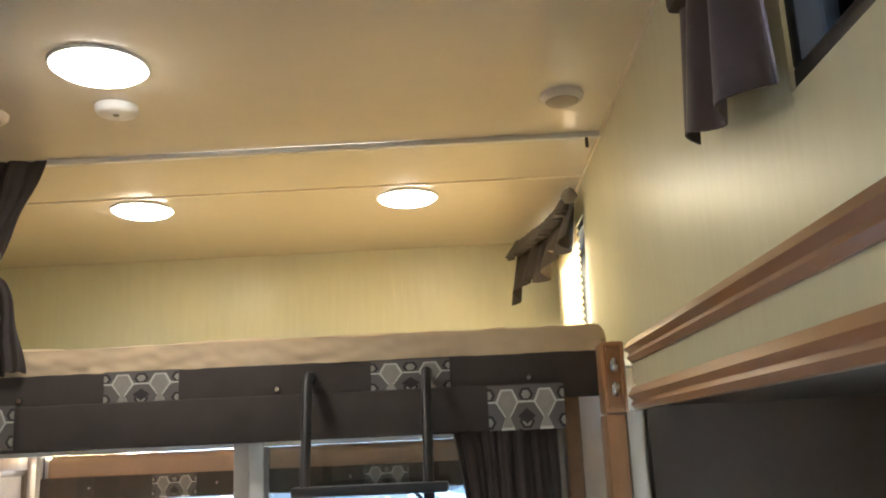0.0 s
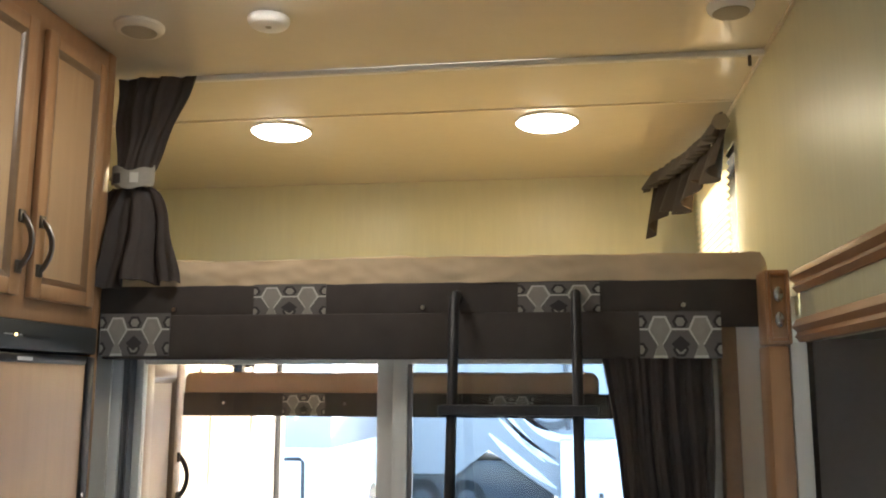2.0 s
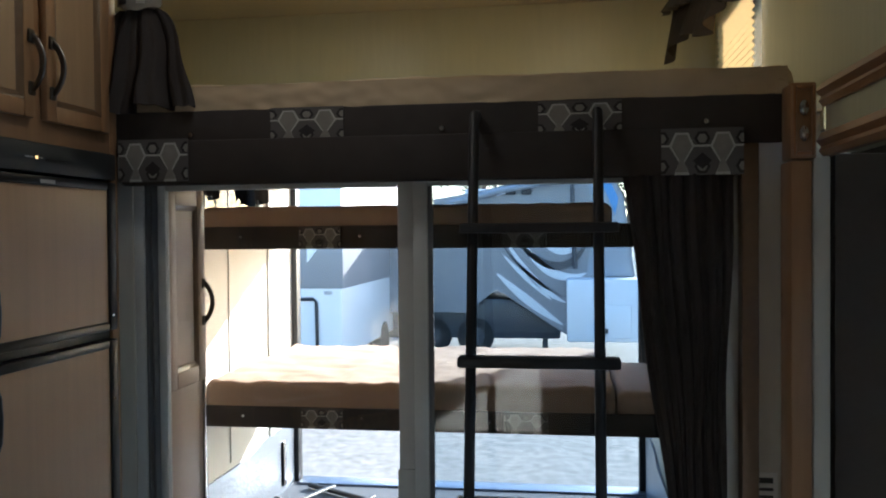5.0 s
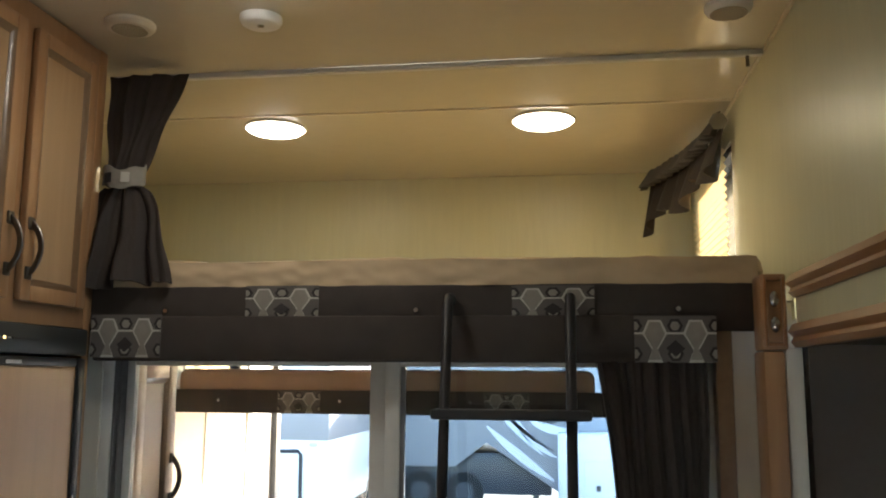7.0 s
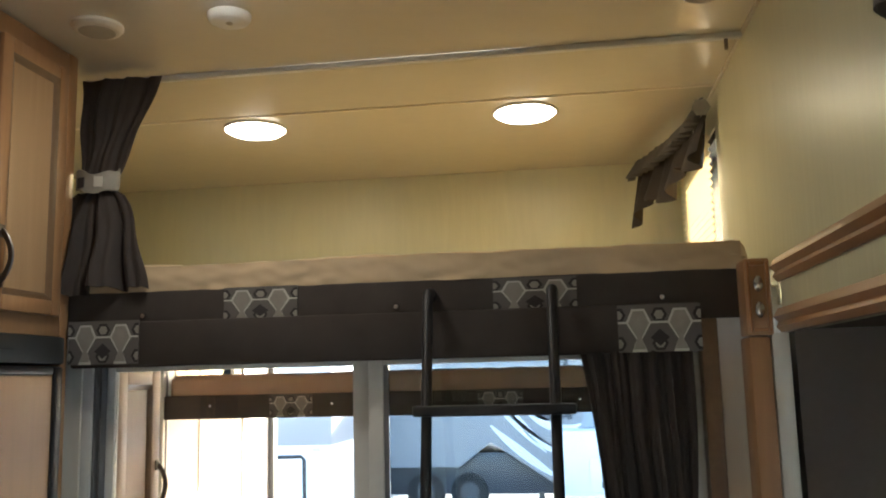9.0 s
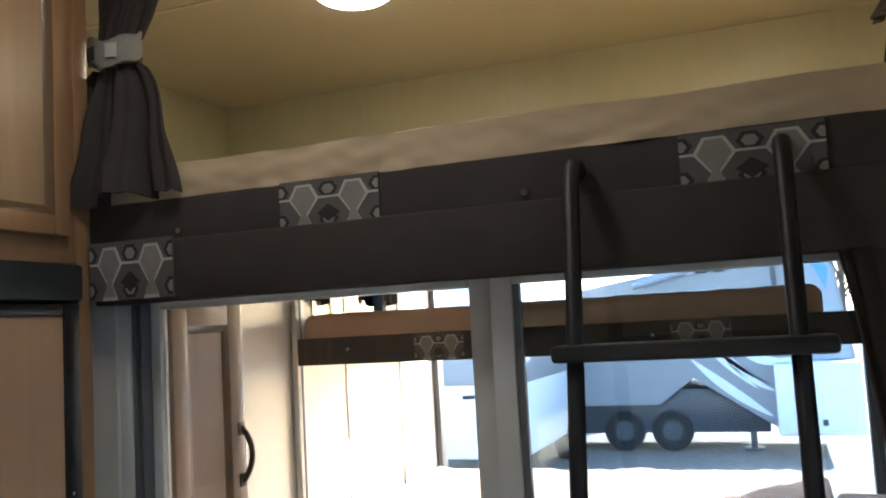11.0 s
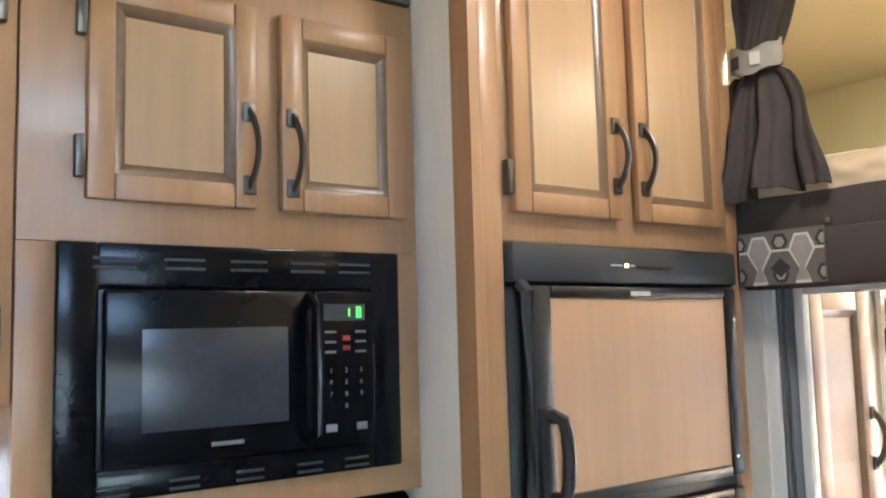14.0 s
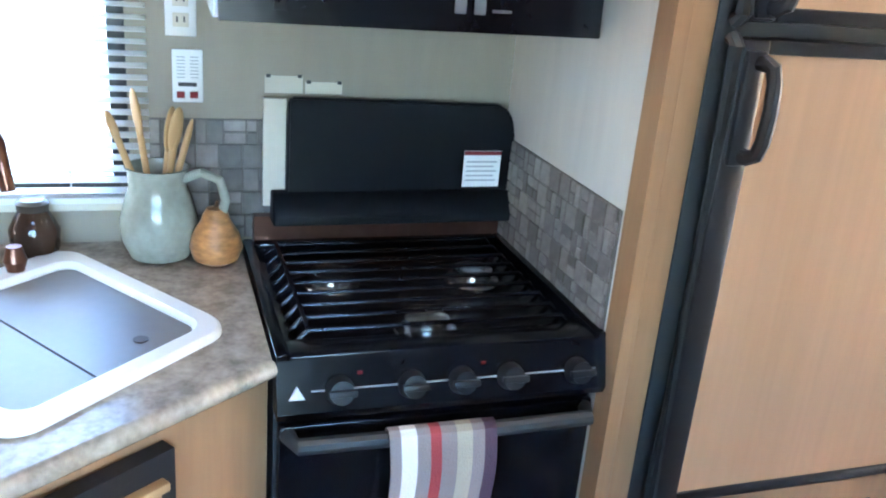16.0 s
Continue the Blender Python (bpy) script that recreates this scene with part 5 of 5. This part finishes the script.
for x, y in ((-0.45, 1.53), (-0.515, 2.62), (1.40, 2.72)):
    r = thing("floor_ring", "recessed chrome tie-down ring in the garage floor", "tie-down ring", (x, y, GF), group="tie-down rings")
    bm = bmesh.new()
    lathe(bm, [(0.045, GF), (0.045, GF + 0.004), (0.036, GF + 0.005), (0.034, GF + 0.001)], x, y, 28)
    part("plate", bm, STEEL, r)
    bm = bmesh.new()
    tube(bm, [(x + 0.026 * math.cos(k * math.tau / 16), y + 0.026 * math.sin(k * math.tau / 16), GF + 0.008) for k in range(17)], 0.005, 8)
    part("ring", bm, STEEL, r)
for x, y in ((-0.27, 1.80), (0.02, 1.745)):
    k = thing("floor_bolt", "small dark bolt standing on the garage floor", "bolt", (x, y, GF), group="floor bolts")
    part("shank", rod(bmesh.new(), (x, y, GF), (x, y, GF + 0.025), 0.007), PEWTER, k)
    part("head", rod(bmesh.new(), (x, y, GF + 0.025), (x, y, GF + 0.034), 0.014, n=6), PEWTER, k)

# ---- outdoors ----
GZ = -0.75
shell("ground", [(-400, 400, -400, 400, GZ - 1, GZ)], GRAVEL, "grey-brown gravel lot", "ground")


def wheel(parent, x, y, r=0.36, axis=1):
    d = Vector((0, 1, 0)) if axis else Vector((1, 0, 0))
    c = Vector((x, y, GZ + r))
    t = part("wheel", rod(bmesh.new(), c - d * 0.11, c + d * 0.11, r, n=28), RUBBER, parent)
    # rim in a dark colour that stands in for the shade beneath the trailer
    part("rim", rod(bmesh.new(), c - d * 0.12, c - d * 0.105, r * 0.5, n=24), RV_D, t)


# fifth wheel with swooshes, its nose to the right
def ribbon(p0, p1, p2, w, y):
    """A tapered flat stripe along a bent line in the plane y."""
    bm = bmesh.new()
    pts = [((1 - t) ** 2 * Vector(p0) + 2 * t * (1 - t) * Vector(p1) + t * t * Vector(p2), math.sin(math.pi * (0.06 + 0.88 * t)) * w) for t in [k / 18 for k in range(19)]]
    lo, hi = [], []
    for k, (p, h) in enumerate(pts):
        d = (pts[min(k + 1, 18)][0] - pts[max(k - 1, 0)][0]).normalized()
        n = Vector((-d.y, d.x)) * h * 0.5
        lo.append((p.x - n.x, p.y - n.y))
        hi.append((p.x + n.x, p.y + n.y))
    prism(bm, lo + hi[::-1], 1, y, y + 0.012)
    return bm


rv = thing("fifth_wheel_trailer", "grey fifth-wheel trailer with white swoosh graphics and a pale nose box", "trailer", (1.0, 15.5, GZ))
bm = bmesh.new()
prism(bm, [(-3.4, 0.1), (-3.4, 2.0), (-0.66, 2.43), (1.38, 2.91), (1.75, 2.92), (2.1, 2.3), (2.3, 0.8), (1.06, -0.34), (-0.3, 0.55), (-0.9, 0.1)], 1, 14.5, 16.9)
part("body", bm, RV_M, rv, "grey-brown painted side")
bm = bmesh.new()
prism(bm, [(1.42, 2.84), (1.74, 2.86), (2.06, 2.28), (2.24, 0.8), (1.40, 0.8), (1.55, 1.7)], 1, 14.46, 14.498)
part("front_cap", bm, RV_G, rv, "pale grey moulded front cap")
bm = bmesh.new()
prism(bm, [(1.60, 2.80), (1.74, 2.80), (2.0, 2.27), (1.94, 1.95)], 1, 14.44, 14.459)
part("cap_window", bm, BLUE, rv)
part("front_box", B((1.03, 2.35, 13.9, 16.5, -0.38, 0.78), bevel=0.05), RV_W, rv)
hx = part("hatch", B((1.50, 2.2, 13.885, 13.899, -0.3, 0.3), bevel=0.02), RV_W, rv)
part("hatch_latch", B((1.70, 1.78, 13.87, 13.885, -0.22, -0.12), bevel=0.01), DARKPRINT, hx)
for m, w, p0, p1, p2 in ((RV_D, 0.16, (0.065, 1.50), (0.967, 0.50), (1.43, 1.48)), (RV_W, 0.17, (0.11, 1.56), (0.741, 0.55), (1.396, 0.86)), (RV_W, 0.13, (0.493, 1.56), (0.922, 1.05), (1.305, 1.44)),
                         (RV_W, 0.12, (-0.139, 1.515), (0.426, 0.54), (1.01, 0.30)), (RV_W, 0.09, (-0.156, 1.19), (0.29, 0.725), (0.74, 0.35)), (RV_W, 0.16, (-0.30, 0.86), (0.29, 0.30), (0.95, -0.12)), (RV_D, 0.07, (-0.16, 1.36), (0.35, 0.70), (0.95, 0.42)),
                         (RV_W, 0.12, (-0.3, 2.34), (0.4, 2.62), (1.2, 2.78))):
    part("swoosh", ribbon(p0, p1, p2, w, 14.485), m, rv, "curved stripe graphic")
for x0 in (-0.12, 0.18):
    part("window", B((x0, x0 + 0.2, 14.47, 14.50, 2.36, 2.58), bevel=0.02), RV_GLASS, rv)
bm = bmesh.new()
tube(bm, [(-1.2, 14.3, 2.2), (-0.178, 14.3, 2.44), (1.133, 14.3, 2.66)], 0.06, 10)
part("awning_tube", bm, RV_G, rv)
bm = bmesh.new()
tube(bm, [(1.14, 14.3, 2.72), (1.145, 14.35, 2.3), (1.19, 14.42, 0.95)], 0.045, 8)
part("awning_arm", bm, RV_D, rv)
part("chassis", B((-3.3, 0.9, 14.8, 16.6, GZ + 0.32, 0.35), bevel=0.03), RV_D, rv)
part("landing_leg", B((0.55, 0.66, 14.9, 15.05, GZ, -0.3), (0.45, 0.76, 14.8, 15.15, GZ, GZ + 0.04), bevel=0.01), RV_D, rv)
for x in (-0.75, -1.6):
    wheel(rv, x, 14.9, 0.36)

# white and grey trailer, and its door
tr = thing("cargo_trailer", "white and grey trailer parked beside a hitch", "trailer", (-3.0, 13.0, GZ))
part("body", B((-4.9, -2.40, 11.0, 16.0, GZ + 0.45, 2.95), bevel=0.05), RV_W, tr)
part("upper_band", B((-4.92, -2.385, 10.985, 16.03, 0.79, 1.75), bevel=0.02), RV_M, tr)
bm = bmesh.new()
prism(bm, [(-2.96, 1.20), (-2.72, 1.50), (-2.72, 1.62), (-2.96, 1.45)], 1, 10.965, 10.984)
part("stripe", bm, RV_W, tr)
bm = bmesh.new()
tube(bm, [(-3.3, 10.98, 0.62), (-2.87, 10.98, 0.63), (-2.82, 10.98, 0.58), (-2.81, 10.98, -0.2)], 0.028, 8, 1, (0, 1, 0))
part("door_outline", bm, BLACK, tr)
part("light", B((-2.69, -2.56, 10.97, 10.998, 0.70, 0.76), bevel=0.012), GREYPRINT, tr)
part("lamp", B((-2.60, -2.45, 10.97, 10.998, 2.70, 2.85), bevel=0.01), RED, tr)
wheel(tr, -2.5, 14.0, axis=0)
t2 = thing("travel_trailer", "white travel trailer with a black hitch frame", "trailer", (-4.5, 22.0, GZ))
part("body", B((-7.0, -3.90, 21.0, 27.0, 0.0, 2.97), bevel=0.08), RV_W, t2)
part("stripe", B((-5.35, -4.9, 20.98, 21.02, 1.6, 2.9)), BLUE, t2)
part("frame_bar", B((-5.0, -3.7, 20.9, 20.98, 0.56, 0.62), (-4.2, -4.13, 20.9, 20.98, -0.6, 0.56)), DARKPRINT, t2)
part("hitch", B((-5.0, -4.2, 19.6, 21.0, GZ + 0.42, GZ + 0.62), (-4.9, -4.7, 19.8, 20.0, GZ + 0.62, GZ + 1.2), (-4.0, -3.6, 20.0, 20.6, GZ + 0.75, GZ + 1.1), bevel=0.03), BLACK, t2)
bm = bmesh.new()
tube(bm, [(-4.2 + 0.16 * k, 19.6 + 0.05 * math.sin(k), GZ + 0.12 + 0.28 * abs(math.sin(k * 0.9))) for k in range(12)], 0.03, 6)
part("hose", bm, RUBBER, t2)
t4 = thing("travel_trailer", "white travel trailer standing end-on behind the hitches", "trailer", (-4.5, 27.5, GZ))
part("body", B((-5.6, -2.6, 26.0, 32.0, -0.3, 1.9), bevel=0.1), RV_W, t4)
wheel(t4, -2.7, 27.0, axis=0)
t3 = thing("travel_trailer", "white travel trailer with a dark window across the lot", "trailer", (-1.0, 22.0, GZ))
part("body", B((-1.62, -0.55, 20.0, 27.0, 0.15, 2.75), bevel=0.1), RV_W, t3)
part("window", B((-1.25, -0.8, 19.97, 20.02, 1.35, 1.9), bevel=0.03), RV_GLASS, t3)
part("jack", B((-1.3, -1.2, 19.6, 19.7, GZ, 0.25), (-1.4, -0.9, 19.55, 20.0, 0.05, 0.15), bevel=0.01), BLACK, t3)


def tree(x, y, h, seed):
    rnd = random.Random(seed)
    t = thing("tree", "bare late-season tree with sparse dry leaves", "tree", (x, y, GZ), group="trees behind the lot")
    bm = bmesh.new()
    rod(bm, (x, y, GZ), (x + 0.2, y, GZ + h * 0.6), 0.2, 0.09, 10)
    tips = []
    for _ in range(26):
        z = GZ + h * rnd.uniform(0.25, 0.6)
        a, l = rnd.uniform(0, 6.28), h * rnd.uniform(0.2, 0.42)
        p = Vector((x + 0.2 * (z - GZ) / (h * 0.6), y, z))
        q = p + Vector((math.cos(a) * l * 0.6, math.sin(a) * l * 0.6, l * 0.8))
        rod(bm, p, q, 0.05, 0.012, 6)
        for _ in range(5):
            s = p.lerp(q, rnd.uniform(0.4, 1))
            e = s + Vector((rnd.uniform(-1, 1), rnd.uniform(-1, 1), rnd.uniform(0, 1.2))) * 0.9
            rod(bm, s, e, 0.018, 0.006, 5)
            tips.append(e)
    part("trunk", bm, BARK, t)
    bm = bmesh.new()
    for e in tips:
        for _ in range(14):
            c = e + Vector([rnd.gauss(0, 0.35) for _ in range(3)])
            u, v = Vector([rnd.gauss(0, 0.06) for _ in range(3)]), Vector([rnd.gauss(0, 0.06) for _ in range(3)])
            bm.faces.new([bm.verts.new(c + u), bm.verts.new(c + v), bm.verts.new(c - u), bm.verts.new(c - v)])
    part("crown", bm, LEAF, t)


for i, (x, y, h) in enumerate(((-9, 44, 9), (-4, 46, 10), (0, 43, 9), (4, 45, 10), (9, 44, 9), (14, 46, 10))):
    tree(x, y, h, i)

# ---- mosaic tiles, one by one ----
def mosaic(name, label, along, fixed, a0, a1, z0, z1):
    s = thing(name, label, "backsplash", (-0.3, -1.0, z0), kind="structure")
    if along == "x":
        part("backing", B((a0, a1, fixed - 0.003, fixed, z0, z1)), GROUT, s)
    else:
        part("backing", B((fixed, fixed + 0.003, a0, a1, z0, z1)), GROUT, s)
    rnd = random.Random(3)
    cache = {}
    rows = 5
    hz = (z1 - z0) / rows
    for r in range(rows):
        a = a0 + 0.001
        while a < a1 - 0.008:
            w = min(rnd.choice((0.02, 0.02, 0.042, 0.03)), a1 - a - 0.001)
            for h0, h1 in (((0, 1),) if rnd.random() < 0.55 else ((0, 0.5), (0.5, 1))):
                key = (round(w, 3), round(h1 - h0, 2))
                if key not in cache:
                    ww, hh = w - 0.003, hz * (h1 - h0) - 0.003
                    cache[key] = mesh_of("tile", B((0, ww, 0, 0.004, 0, hh), bevel=0.001, seg=1) if along == "x" else B((0, 0.004, 0, ww, 0, hh), bevel=0.001, seg=1), TILE, False)
                o = new("tile", cache[key])
                o.parent = s
                z = z0 + hz * (r + h0) + 0.0015
                p = Vector((a, fixed - 0.006 - rnd.uniform(0, 0.001), z)) if along == "x" else Vector((fixed + 0.002 + rnd.uniform(0, 0.001), a, z))
                o.location = p - s.location
            a += w


mosaic("backsplash_side", "grey-brown glass mosaic backsplash beside the stove", "x", -0.745, LW + 0.005, -0.062, 0.918, 1.125)
mosaic("backsplash_back", "grey-brown glass mosaic backsplash behind the counter", "y", LW, -1.44, -0.75, 0.918, 1.15)
